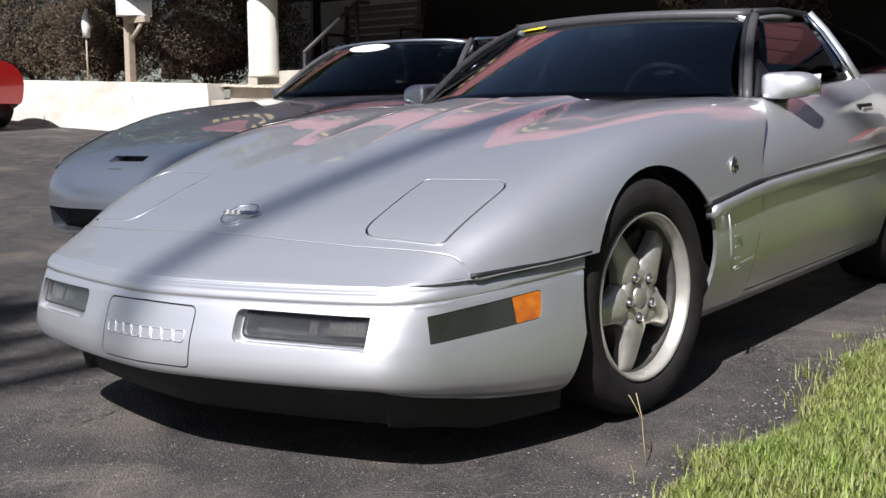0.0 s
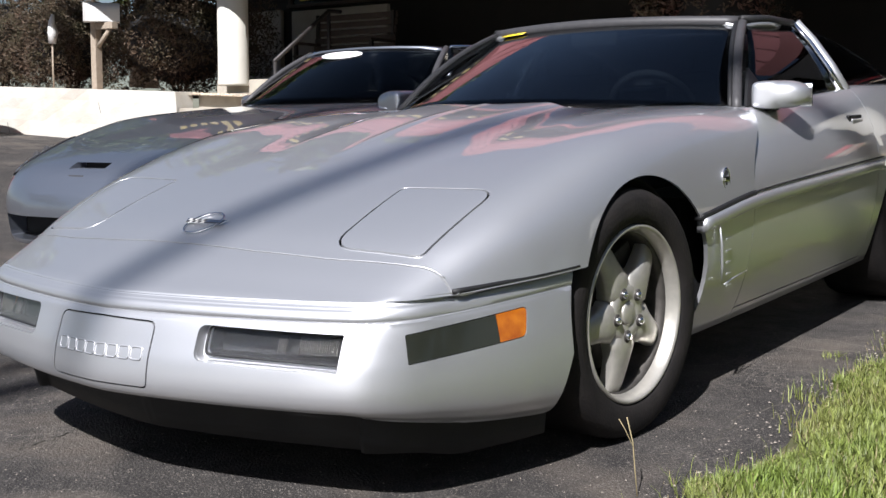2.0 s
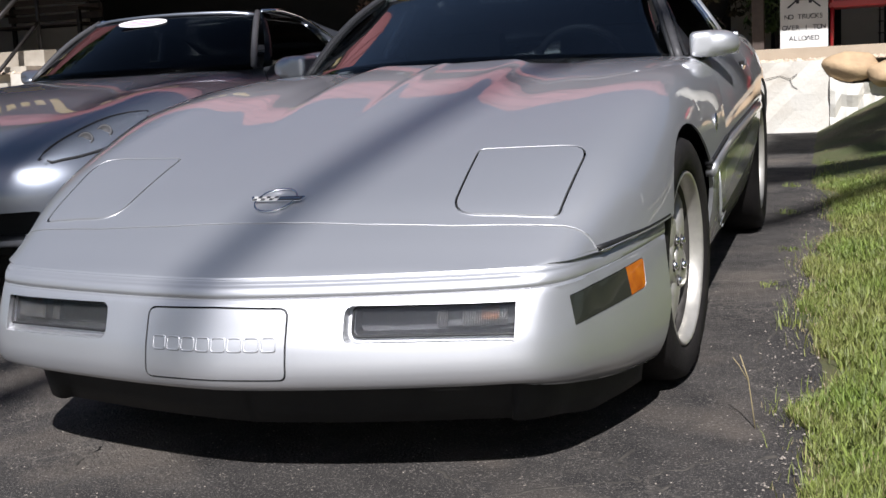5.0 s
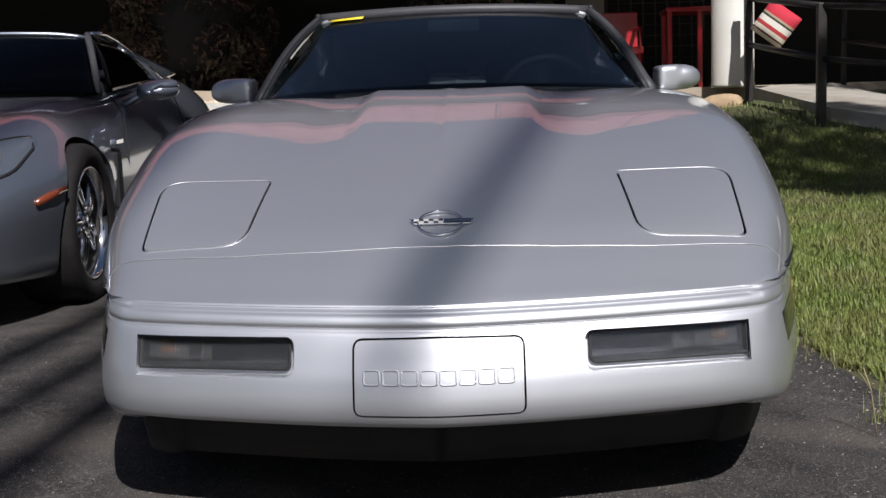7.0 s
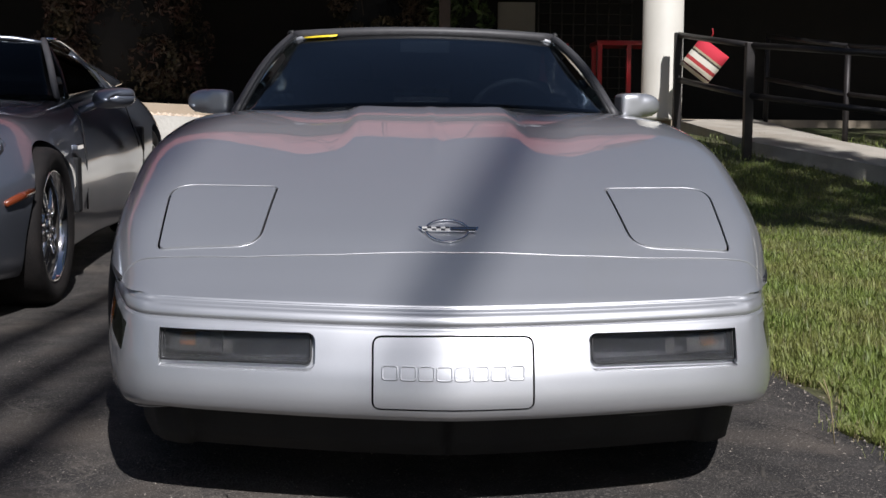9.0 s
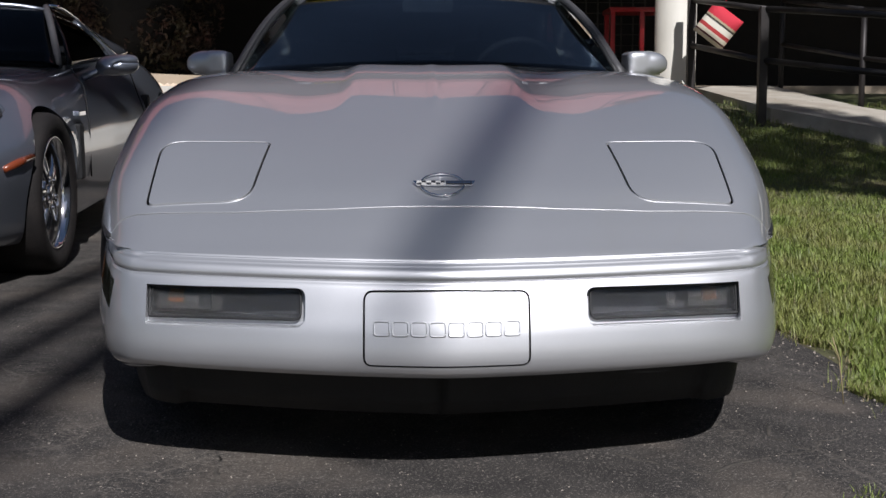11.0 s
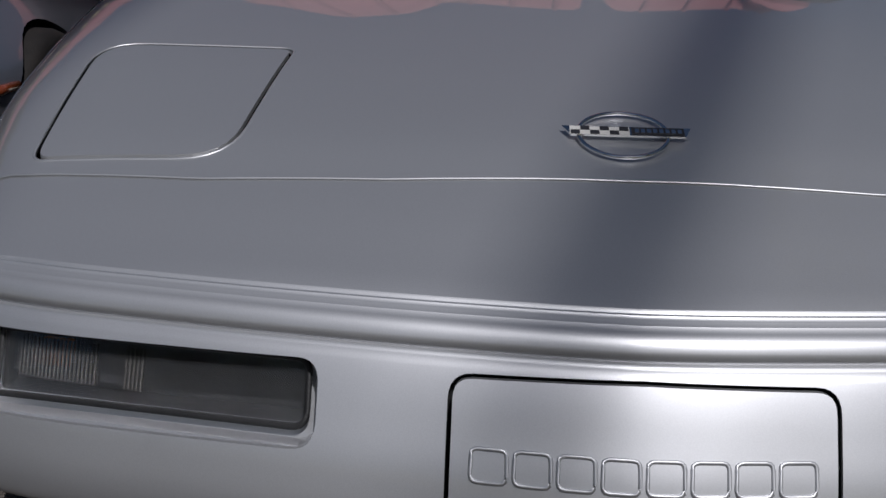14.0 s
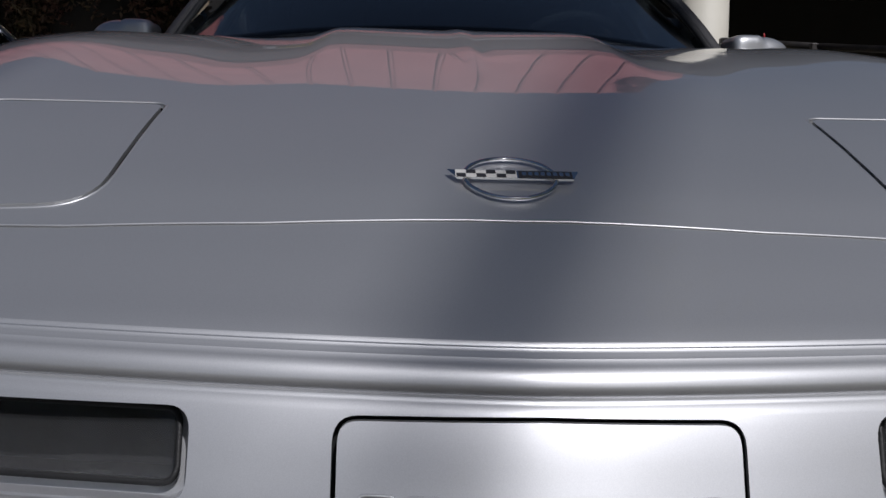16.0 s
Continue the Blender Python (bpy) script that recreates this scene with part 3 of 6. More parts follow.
def lip(outline, d, closed=True):
    """A rolled panel edge along an outline on the bonnet."""
    pts = grown(outline, d) if closed else [(x, y + d) for x, y in outline]
    return tube([(x, y, on_clamshell(x, y) - 0.0010) for x, y in pts], 0.0019, 8, closed)


def finer(pts, n=6):
    return [(lerp2(a[0], b[0], k / n), lerp2(a[1], b[1], k / n)) for a, b in zip(pts, pts[1:] + pts[:1]) for k in range(n)]


def lerp2(a, b, t):
    return a + (b - a) * t


for sgn in (1, -1):
    o = LAMP if sgn > 0 else mirrored(LAMP)
    part("panel_edge", lip(finer(o, 2), 0.0012), PAINT, hood_ob)
seam_line = finer([(-0.742, 0.339), *SEAM[1:-1], (0.742, 0.339)], 5)[:-5]
part("panel_edge", lip(seam_line, 0.006, False), PAINT, hood_ob)
under = UP - grid_normals(UP) * 0.0125
part("inner_panel", shell("inner_panel", under[7:, 9:-9], 0.004, GAP)[0], GAP, car)

# bumper
BG = bumper_grid()
bskin, bguide = shell("bumper", BG, 0.006, PAINT, flip=True)
PLATE = rounded([(-0.168, 0.272), (0.168, 0.272), (0.168, 0.420), (0.0, 0.424), (-0.168, 0.420)], [0.02, 0.02, 0.022, 0.001, 0.022])
FOG = rounded([(0.285, 0.345), (0.624, 0.337), (0.624, 0.415), (0.285, 0.421)], [0.024, 0.002, 0.002, 0.02])
FOG_LENS = rounded([(0.297, 0.3565), (0.620, 0.3490), (0.620, 0.4095), (0.297, 0.4145)], [0.014, 0.003, 0.003, 0.014])
# side marker in (y, z)
MARK = rounded([(0.215, 0.345), (0.530, 0.360), (0.545, 0.428), (0.222, 0.408)], [0.003, 0.022, 0.012, 0.003])
bumper = cut(bskin.copy(), ("DIFFERENCE", prism(PLATE, "y", -0.3, 0.25)), ("DIFFERENCE", prism(FOG, "y", -0.3, 0.4)), ("DIFFERENCE", prism(mirrored(FOG), "y", -0.3, 0.4)),
             ("DIFFERENCE", prism(MARK, "x", 0.55, 1.2)), ("DIFFERENCE", prism(MARK, "x", -1.2, -0.55)), ("DIFFERENCE", arch(ARCH_F, 0.5, 1.2, 0.385)), ("DIFFERENCE", arch(ARCH_F, -1.2, -0.5, 0.385)),
             ("DIFFERENCE", prism([(0.745, 0.46), (0.628, 0.15), (0.60, 0.0), (1.3, 0.0), (1.3, 0.46)], "x", -1.2, 1.2)))
bumper_ob = part("front_bumper", shade_by_bumper(bumper), PAINT, car, "silver plastic bumper cover with moulded creases")
mid = BG.shape[1] // 2
plate = shade_by_bumper(cut(shell("plate", BG[:, mid - 14:mid + 15], 0.006, PAINT, flip=True)[0], ("INTERSECT", prism(grown(PLATE, -0.0042), "y", -0.3, 0.25))))
plate_ob = part("plate_panel", plate, PAINT, bumper_ob, "silver blank plate panel with raised outlined blocks")


def skin_y(x, z):
    """How far back the bumper's skin lies at x and z."""
    s = float(s_of_x(x))
    d = float(np.interp(z, [f[0] for f in FACE], [f[1] for f in FACE]))
    return float(bumper_point(s, d, z)[1]) - 0.006


def sheared(bm):
    for v in bm.verts:
        v.co.y += skin_y(v.co.x, v.co.z)
    return bm


# raised outlined blocks on the plate panel
for k in range(8):
    x0 = -0.146 + k * 0.0372
    o = rounded([(x0, 0.335), (x0 + 0.031, 0.335), (x0 + 0.031, 0.362), (x0, 0.362)], 0.006, 3)
    part("raised_block", tube([(x, skin_y(x, z) - 0.0004, z) for x, z in o], 0.0020, 6, True), PAINT, plate_ob)
part("plate_recess", sheared(prism(grown(PLATE, 0.01), "y", 0.0165, 0.020)), GAP, bumper_ob)

for sgn in (1, -1):
    fog = FOG if sgn > 0 else mirrored(FOG)
    inner = FOG_LENS if sgn > 0 else mirrored(FOG_LENS)
    lamp = part("fog_lamp", sheared(prism(grown(inner, 0.004), "y", 0.072, 0.080)), LAMP_BOWL, bumper_ob, "grey fog lamp behind a hazed ribbed lens in a body-coloured pocket")
    for skin, hole, y0, y1, mat, nm in ((grown(fog, 0.005), grown(fog, 0.0), 0.0075, 0.034, PAINT, "pocket"), (grown(fog, 0.004), inner, 0.029, 0.033, PAINT, "pocket_floor"),
                                        (grown(inner, 0.004), grown(inner, 0.0005), 0.0335, 0.074, BLACK, "housing")):
        tm = bpy.data.meshes.new("wall")
        sheared(prism(skin, "y", y0, y1)).to_mesh(tm)
        part(nm, cut(tm, ("DIFFERENCE", sheared(prism(hole, "y", -0.1, 0.2)))), mat, lamp)
    lens = part("lens", sheared(prism(grown(inner, -0.002), "y", 0.020, 0.025)), LAMP_LENS, lamp)
    lens.visible_shadow = False
    for a, b, n in ((0.515, 0.600, 20), (0.465, 0.482, 5)):
        bm = bmesh.new()
        for k in range(n):
            x = a + (b - a) * k / (n - 1)
            box(bm, sgn * x - 0.0009, 0.032, 0.366, sgn * x + 0.0009, 0.038, 0.402)
        tagged(part("flute", sheared(bm), FLUTE, lamp), kind="stuff")
    part("reflector", sheared(boxed(sgn * 0.55 - 0.075, 0.060, 0.360, sgn * 0.55 + 0.060, 0.066, 0.405, 0.002)), LAMP_BOWL, lamp, "dull grey reflector")
    part("bulb", sheared(boxed(sgn * 0.565 - 0.018, 0.042, 0.374, sgn * 0.565 + 0.018, 0.060, 0.400, 0.006)), AMBER, lamp, "amber bulb behind the ribs")
    part("bezel", tube([(x, skin_y(x, z) + 0.022, z) for x, z in grown(inner, 0.0005)], 0.0032, 6, True), BLACK, lamp)
    mark = [(y, z) for y, z in grown(MARK, -0.002)]
    half = BG.shape[1] // 2
    sub = BG[:, half + 28:] if sgn > 0 else BG[:, :half - 27]
    mskin = shell("marker", sub, 0.006, PAINT, flip=True)[0]
    m1 = shade_by_bumper(cut(mskin.copy(), ("INTERSECT", prism(mark, "x", 0.55 * sgn, 1.2 * sgn)), ("INTERSECT", boxed(-2, -1, 0, 2, 0.452, 1))))
    m2 = shade_by_bumper(cut(mskin.copy(), ("INTERSECT", prism(mark, "x", 0.55 * sgn, 1.2 * sgn)), ("INTERSECT", boxed(-2, 0.4535, 0, 2, 1, 1))))
    m1.materials.clear()
    m2.materials.clear()
    part("cornering_lamp", m1, SMOKE, bumper_ob, "smoked cornering lamp lens")
    part("side_marker", m2, AMBER, bumper_ob, "amber side marker lens")

# air dam: set back under the nose, flush with the bumper's flanks
S_DAM = S_END - 0.105
ss = np.concatenate([-np.linspace(S_DAM, 0.01, 50), np.linspace(0, S_DAM, 50)])
side = ramp01(0.80, 1.02, np.abs(ss))
dam = []
for t in (0.0, 0.35, 0.7, 1.0):
    x, y, _ = bumper_point(np.abs(ss), (0.125 + 0.04 * t) * (1 - side) + (0.15 + 0.03 * t) * side, 0)
    top, foot = np.minimum(0.268, curve(FOOT, np.abs(ss)) + 0.022), 0.128 - 0.036 * side
    dam.append(np.stack([x * np.sign(ss + 1e-9), y, top + (foot - top) * t], -1))
part("air_dam", shell("air_dam", np.array(dam), 0.012, DAM, flip=True)[0], DAM, car, "black plastic air dam under the bumper")
part("underbody", boxed(-0.60, 0.45, 0.16, 0.60, 4.35, 0.46, 0.02), GAP, car)
part("engine_bay", boxed(-0.55, 0.30, 0.44, 0.55, 1.6, 0.49), GAP, car)

# emblem on the bonnet: a chrome oval and a chequered bar
emblem = part("hood_emblem", tube([(0.049 * math.cos(a), 0.326 + 0.052 * math.sin(a), float(hood_height(0.049 * math.cos(a), 0.326 + 0.052 * math.sin(a))) + 0.005)
                                   for a in np.linspace(0, math.tau, 40, endpoint=False)], 0.0026, 8, True), CHROME, car, "chrome oval ring with a chequered bar")
tilt_e = math.atan2(hood_height(0.0, 0.32) - hood_height(0.0, 0.29), 0.03)
em = Matrix.Translation((0.003, 0.326, float(hood_height(0.0, 0.326)) + 0.007)) @ Matrix.Rotation(tilt_e, 4, "X")
part("bar", prism([(-0.070, 0.0105), (0.071, 0.0105), (0.064, -0.0105), (-0.060, -0.0105)], "z", -0.0016, 0.0006), CHROME, emblem, "", em)
bm = bmesh.new()
for r in range(2):
    for c in range(6):
        if (r + c) % 2 == 0:
            box(bm, -0.060 + c * 0.0106, -0.0098 + r * 0.0098, 0.0004, -0.0500 + c * 0.0106, -0.0002 + r * 0.0098, 0.0012, 0, em)
part("chequer", bm, SIGN_BLACK, emblem)
part("white_field", boxed(-0.061, -0.0099, 0.0003, 0.0040, 0.0097, 0.0008, 0, em), SIGN_WHITE, emblem)
part("black_field", boxed(0.006, -0.0088, 0.0004, 0.063, 0.0088, 0.0012, 0, em), SIGN_BLACK, emblem)
for k in range(8):
    part("raised_mark", boxed(0.0095 + k * 0.0066, -0.0045, 0.0010, 0.0140 + k * 0.0066, 0.0045, 0.0018, 0, em), CHROME, emblem)


def sweep(ys, pts, mat, name, parent, label="", sgn=1):
    """A moulding of constant section, given round the strip line in (x, z), along the side."""
    ys = np.asarray(ys, float)
    X, Z = curve(STRIP_X, ys), curve(STRIP_Z, ys)
    n = len(pts)
    v = [(sgn * (x + a), y, z + b) for x, y, z in zip(X, ys, Z) for a, b in pts]
    f = [(i * n + j, i * n + (j + 1) % n, (i + 1) * n + (j + 1) % n, (i + 1) * n + j) for i in range(len(ys) - 1) for j in range(n)]
    f += [tuple(range(n))[::-1], tuple((len(ys) - 1) * n + j for j in range(n))]
    if sgn < 0:
        f = [q[::-1] for q in f]
    me = solid(name, v, [q[::-1] for q in f], mat)
    return part(name, me, mat, parent, label)


BELT_X = [(1.6, 0.700), (2.0, 0.725), (2.4, 0.745), (2.9, 0.765), (3.3, 0.775), (3.8, 0.76), (4.3, 0.70), (4.5, 0.64)]
BELT_Z = [(1.6, 0.80), (2.0, 0.842), (2.4, 0.862), (2.85, 0.885), (3.2, 0.905), (3.7, 0.905), (4.2, 0.885), (4.5, 0.86)]
ROCK_Z = [(1.28, 0.19), (3.2, 0.205), (4.5, 0.33)]


def side_grid(sgn):
    ys = np.concatenate([np.linspace(1.26, 3.0, 40), np.linspace(3.04, 4.4, 36), np.linspace(4.42, 4.52, 6)])
    rows = []
    for y in ys:
        bx, bz, sx, sz = curve(BELT_X, y), curve(BELT_Z, y), curve(STRIP_X, y), curve(STRIP_Z, y)
        rz = curve(ROCK_Z, y)
        row = [(bx - 0.10, bz + 0.006), (bx - 0.04, bz + 0.004)]
        for t in np.linspace(0, 1, 14):
            p0, p1, p2, p3 = (bx, bz), (bx + 0.055, bz - 0.012), (sx - 0.012, sz + 0.13), (sx, sz)
            row.append(tuple((1 - t) ** 3 * a + 3 * t * (1 - t) ** 2 * b + 3 * t * t * (1 - t) * c + t**3 * d for a, b, c, d in zip(p0, p1, p2, p3)))
        for t in np.linspace(0, 1, 12)[1:]:
            p0, p1, p2, p3 = (sx - 0.002, sz - 0.004), (sx + 0.004, sz - 0.12), (sx - 0.024, rz + 0.12), (sx - 0.085, rz)
            row.append(tuple((1 - t) ** 3 * a + 3 * t * (1 - t) ** 2 * b + 3 * t * t * (1 - t) * c + t**3 * d for a, b, c, d in zip(p0, p1, p2, p3)))
        row.append((sx - 0.15, rz - 0.010))
        rows.append([(sgn * x, y, z) for x, z in row])
    return np.array(rows)


for sgn in (1, -1):
    SG = side_grid(sgn)
    sskin, sguide = shell("side", SG, 0.012, PAINT, flip=sgn < 0)
    def piece(name, y0, y1, z0, z1, label, *more):
        me = sguide.shade(cut(sskin.copy(), ("INTERSECT", boxed(-2, y0, z0, 2, y1, z1)), *more))
        return part(name, me, PAINT, car, label)
    front_cut = prism([(1.2, -0.1), (1.9, -0.1), (1.9, 0.588), (1.72, 0.5825), (1.2, 0.529)], "x", -2, 2)
    fender = piece("fender_panel", 1.2, 1.722, 0, 1, "", ("INTERSECT", front_cut), ("DIFFERENCE", arch(ARCH_F, -1.2, 1.2)))
    door = piece("door", 1.726, 3.003, 0.235, 1.2, "silver door with a recessed handle")
    piece("quarter_panel", 3.007, 4.6, 0, 1.2, "", ("DIFFERENCE", arch(AXLE_R, 0.55 * sgn, 1.2 * sgn, 0.362)))
    piece("rocker_panel", 1.726, 3.003, 0, 0.231, "")
    part("inner_side", boxed(min(sgn * 0.60, sgn * 0.80), 1.40, 0.21, max(sgn * 0.60, sgn * 0.80), 3.02, 0.60), GAP, car)
    sweep(np.linspace(0.345, 0.72, 20), [(-0.003, 0.001), (0.001, 0.006), (-0.003, 0.012), (-0.02, 0.012), (-0.02, 0.001)], BLACK, "rubbing_strip", car, "black rubber strip above the bumper", sgn)
    sweep(np.linspace(1.345, 1.723, 14), [(0.003, -0.006), (0.006, 0.004), (0.002, 0.012), (-0.02, 0.012), (-0.02, -0.008)], BLACK, "rubbing_strip", car, "black rubber strip behind the wheel", sgn)
    sweep(np.linspace(1.726, 3.06, 30), [(0.001, 0.003), (0.0045, 0.006), (0.001, 0.009), (-0.01, 0.009), (-0.01, 0.003)], BLACK, "door_strip", car, "thin black strip along the door", sgn)
    sweep(np.linspace(1.36, 3.07, 40), [(0.0, -0.044), (0.008, -0.040), (0.013, -0.030), (0.014, -0.018), (0.011, -0.007), (0.003, -0.003), (-0.02, -0.003), (-0.02, -0.044)], PAINT, "side_moulding", car,
          "rounded silver side moulding", sgn)
    # vent slots and badge on the wing
    v0 = []
    for k in range(5):
        z = 0.475 - 0.034 * k
        bmv = boxed(0.897, 1.50 - 0.02 * (k % 2) * 0, z - 0.003, 0.9005, 1.535, z + 0.003, 0.0015)
        bmesh.ops.transform(bmv, matrix=Matrix.Scale(sgn, 4, (1, 0, 0)), verts=bmv.verts)
        bmesh.ops.recalc_face_normals(bmv, faces=bmv.faces)
        part("vent_slot", bmv, PAINT, fender)
    part("vent_ridge", tube([(sgn * 0.899, 1.452, 0.520), (sgn * 0.900, 1.466, 0.46), (sgn * 0.899, 1.472, 0.40), (sgn * 0.894, 1.478, 0.345)], 0.0045, 8, taper=[0.4, 1, 1, 0.3]), PAINT, fender)
    part("vent_lip", tube([(sgn * 0.892, 1.50, 0.342), (sgn * 0.893, 1.57, 0.352), (sgn * 0.895, 1.67, 0.362)], 0.0032, 6, taper=[0.6, 1, 0.3]), PAINT, fender)
    bd = part("wing_badge", tube([(sgn * 0.8835, 1.53 + 0.022 * math.cos(a), 0.648 + 0.030 * math.sin(a)) for a in np.linspace(0, math.tau, 18, endpoint=False)], 0.004, 6, True), CHROME, car, "small chrome wing badge of crossed flags")
    part("flag", boxed(min(sgn * 0.880, sgn * 0.8885), 1.512, 0.640, max(sgn * 0.880, sgn * 0.8885), 1.55, 0.654, 0.003, Matrix.Rotation(0, 4, "X")), CHROME, bd)
    part("flag", boxed(min(sgn * 0.878, sgn * 0.8875), 1.524, 0.628, max(sgn * 0.878, sgn * 0.8875), 1.536, 0.672, 0.003), SIGN_BLACK, bd)
    # handle pocket
    hx = 0.853
    hp = part("door_handle", boxed(min(sgn * (hx - 0.02), sgn * (hx + 0.006)), 2.76, 0.735, max(sgn * (hx - 0.02), sgn * (hx + 0.006)), 2.92, 0.795, 0.006), BLACK, door, "dark recessed door handle")
    part("handle_flap", boxed(min(sgn * hx, sgn * (hx + 0.012)), 2.79, 0.752, max(sgn * hx, sgn * (hx + 0.012)), 2.915, 0.782, 0.005), PAINT, hp)
    # wheel housings
    for ya, r in ((ARCH_F, 0.385), (AXLE_R, 0.386)):
        P = np.array([[(sgn * x, ya + q * math.cos(a), HUB_Z + q * math.sin(a)) for a in np.linspace(-0.25, math.pi + 0.25, 28)] for x, q in ((0.50, r), (0.62, r), (0.72, r - 0.01), (0.80, r - 0.034))])
        part("wheel_housing", shell("wheel_housing", P, 0.006, GAP)[0], GAP, car)

# wheels


def wheel_parts(root, width, lip_x, spokes, chrome=False):
    """Tyre, rim, spokes, hub and nuts about the local x axis, the face towards +x."""
    w = width / 2
    part("tyre", lathe([(0.234, lip_x - 0.008), (0.246, lip_x + 0.004), (0.272, w), (0.300, w), (0.318, w - 0.010), (0.3285, w - 0.034), (0.331, w * 0.4), (0.331, -w * 0.4), (0.3285, -w + 0.034),
                        (0.318, -w + 0.010), (0.290, -w), (0.250, -w + 0.01), (0.234, -w + 0.03)], 72), RUBBER, root, "black low-profile tyre")
    bm = lathe([(0.2325, lip_x), (0.236, lip_x - 0.004), (0.236, lip_x - 0.05), (0.214, lip_x - 0.05), (0.2135, lip_x - 0.034), (0.217, lip_x - 0.022), (0.223, lip_x - 0.004), (0.228, lip_x + 0.001)], 72)
    mat = CHROME if chrome else ALLOY
    rim = part("rim", bm, mat, root, "bright five-spoke alloy rim" if not chrome else "polished chrome rim")
    part("barrel", lathe([(0.2130, lip_x - 0.036), (0.235, lip_x - 0.052), (0.235, -w + 0.03), (0.226, -w + 0.03), (0.206, -0.06), (0.203, 0.0), (0.207, lip_x - 0.06)], 60), DUSTY, rim, "dusty grey inner barrel")
    part("brake_disc", lathe([(0.02, -0.012), (0.155, -0.012), (0.155, 0.012), (0.02, 0.012)], 40), DUSTY, root)
    part("caliper", boxed(-0.03, 0.07, 0.05, 0.035, 0.165, 0.13, 0.012), DUSTY, root)
    part("back_plate", lathe([(0.02, -0.05), (0.202, -0.05), (0.202, -0.045), (0.02, -0.045)], 40), GAP, root)
    f = lip_x - 0.022
    part("hub", lathe([(0.0, f - 0.05), (0.082, f - 0.05), (0.080, f - 0.012), (0.070, f - 0.004), (0.040, f - 0.004), (0.034, f - 0.010), (0.0, f - 0.010)], 40), mat, rim)
    part("hub_cap", lathe([(0.0, f - 0.012), (0.032, f - 0.012), (0.031, f - 0.003), (0.024, f), (0.0, f)], 28), mat, rim)
    n_sp = 5 if not chrome else 10
    for k in range(n_sp):
        a = k * math.tau / n_sp + 0.42
        if chrome:
            a = (k // 2) * math.tau / 5 + (0.17 if k % 2 else -0.17) + 0.2
        bm = bmesh.new()
        rings = []
        for r, hw, top, th in ((0.030, 0.030, f - 0.004, 0.045), (0.070, 0.051, f - 0.002, 0.045), (0.085, 0.058, f - 0.001, 0.045), (0.098, 0.0505, f - 0.001, 0.044), (0.118, 0.0435, f - 0.003, 0.042), (0.15, 0.038, f - 0.008, 0.042), (0.185, 0.034, f - 0.015, 0.040), (0.207, 0.033, f - 0.024, 0.034), (0.2165, 0.037, f - 0.031, 0.03)):
            if chrome:
                hw *= 0.42
            sec = [(-hw, top - th), (-hw, top - 0.020), (-0.93 * hw, top - 0.011), (-0.72 * hw, top - 0.004), (-0.38 * hw, top - 0.001), (0.0, top), (0.38 * hw, top - 0.001), (0.72 * hw, top - 0.004), (0.93 * hw, top - 0.011), (hw, top - 0.020), (hw, top - th)]
            rings.append([bm.verts.new((h, r * math.cos(a) - c * math.sin(a), r * math.sin(a) + c * math.cos(a))) for c, h in sec])
        for p, q in zip(rings, rings[1:]):
            for i in range(10):
                bm.faces.new((p[i], p[i + 1], q[i + 1], q[i])).smooth = True
        bmesh.ops.recalc_face_normals(bm, faces=bm.faces)
        part("spoke", bm, mat, rim)
    for k in range(5):
        a = k * math.tau / 5 + 0.42
        part("lug_recess", lathe([(0.0, f - 0.006), (0.0165, f - 0.006), (0.0165, f - 0.0005), (0.0, f - 0.0005)], 20, Matrix.Translation((0, 0.060 * math.cos(a), 0.060 * math.sin(a)))), DUSTY, rim)
        part("lug_nut", lathe([(0.0, f - 0.02), (0.0105, f - 0.02), (0.0105, f + 0.002), (0.008, f + 0.008), (0.0, f + 0.009)], 6, Matrix.Translation((0, 0.060 * math.cos(a), 0.060 * math.sin(a)))), CHROME, rim)


for y, hw, lip, wide, tw in ((AXLE_F, 0.733, 0.121, 0.255, 1), (AXLE_R, 0.752, 0.133, 0.285, 1)):
    for sgn in (1, -1):
        wh = new("wheel")
        wh.parent = car
        wh.matrix_basis = Matrix.Translation((sgn * hw, y, HUB_Z)) @ Matrix.Rotation(radians(-4 if y < 2 else 0), 4, "Z") @ (Matrix.Rotation(math.pi, 4, "Z") if sgn < 0 else Matrix.Identity(4)) @ Matrix.Rotation(0.367 * sgn, 4, "X")
        wheel_parts(wh, wide, lip, 5)

# greenhouse


def lerp(a, b, t):
    return a + (b - a) * t


def screen_grid(base, top, n=25, rows=13, bulge=0.010):
    """Glass between two curves, given as functions of -1..1."""
    out = []
    for j in range(rows):
        t = j / (rows - 1)
        row = []
        for u in np.linspace(-1, 1, n):
            p = lerp(np.array(base(u)), np.array(top(u)), t)
            p = p + np.array([0, -0.25, 1.0]) * bulge * 4 * t * (1 - t)
            row.append(p)
        out.append(row)
    return np.array(out)


def ws_base(u):
    return (0.705 * u, 1.60 + 0.42 * abs(u) ** 2.3, 0.862 - 0.030 * u * u)


def ws_top(u):
    return (0.515 * u, 2.44 + 0.08 * u * u, 1.168 - 0.016 * u * u)


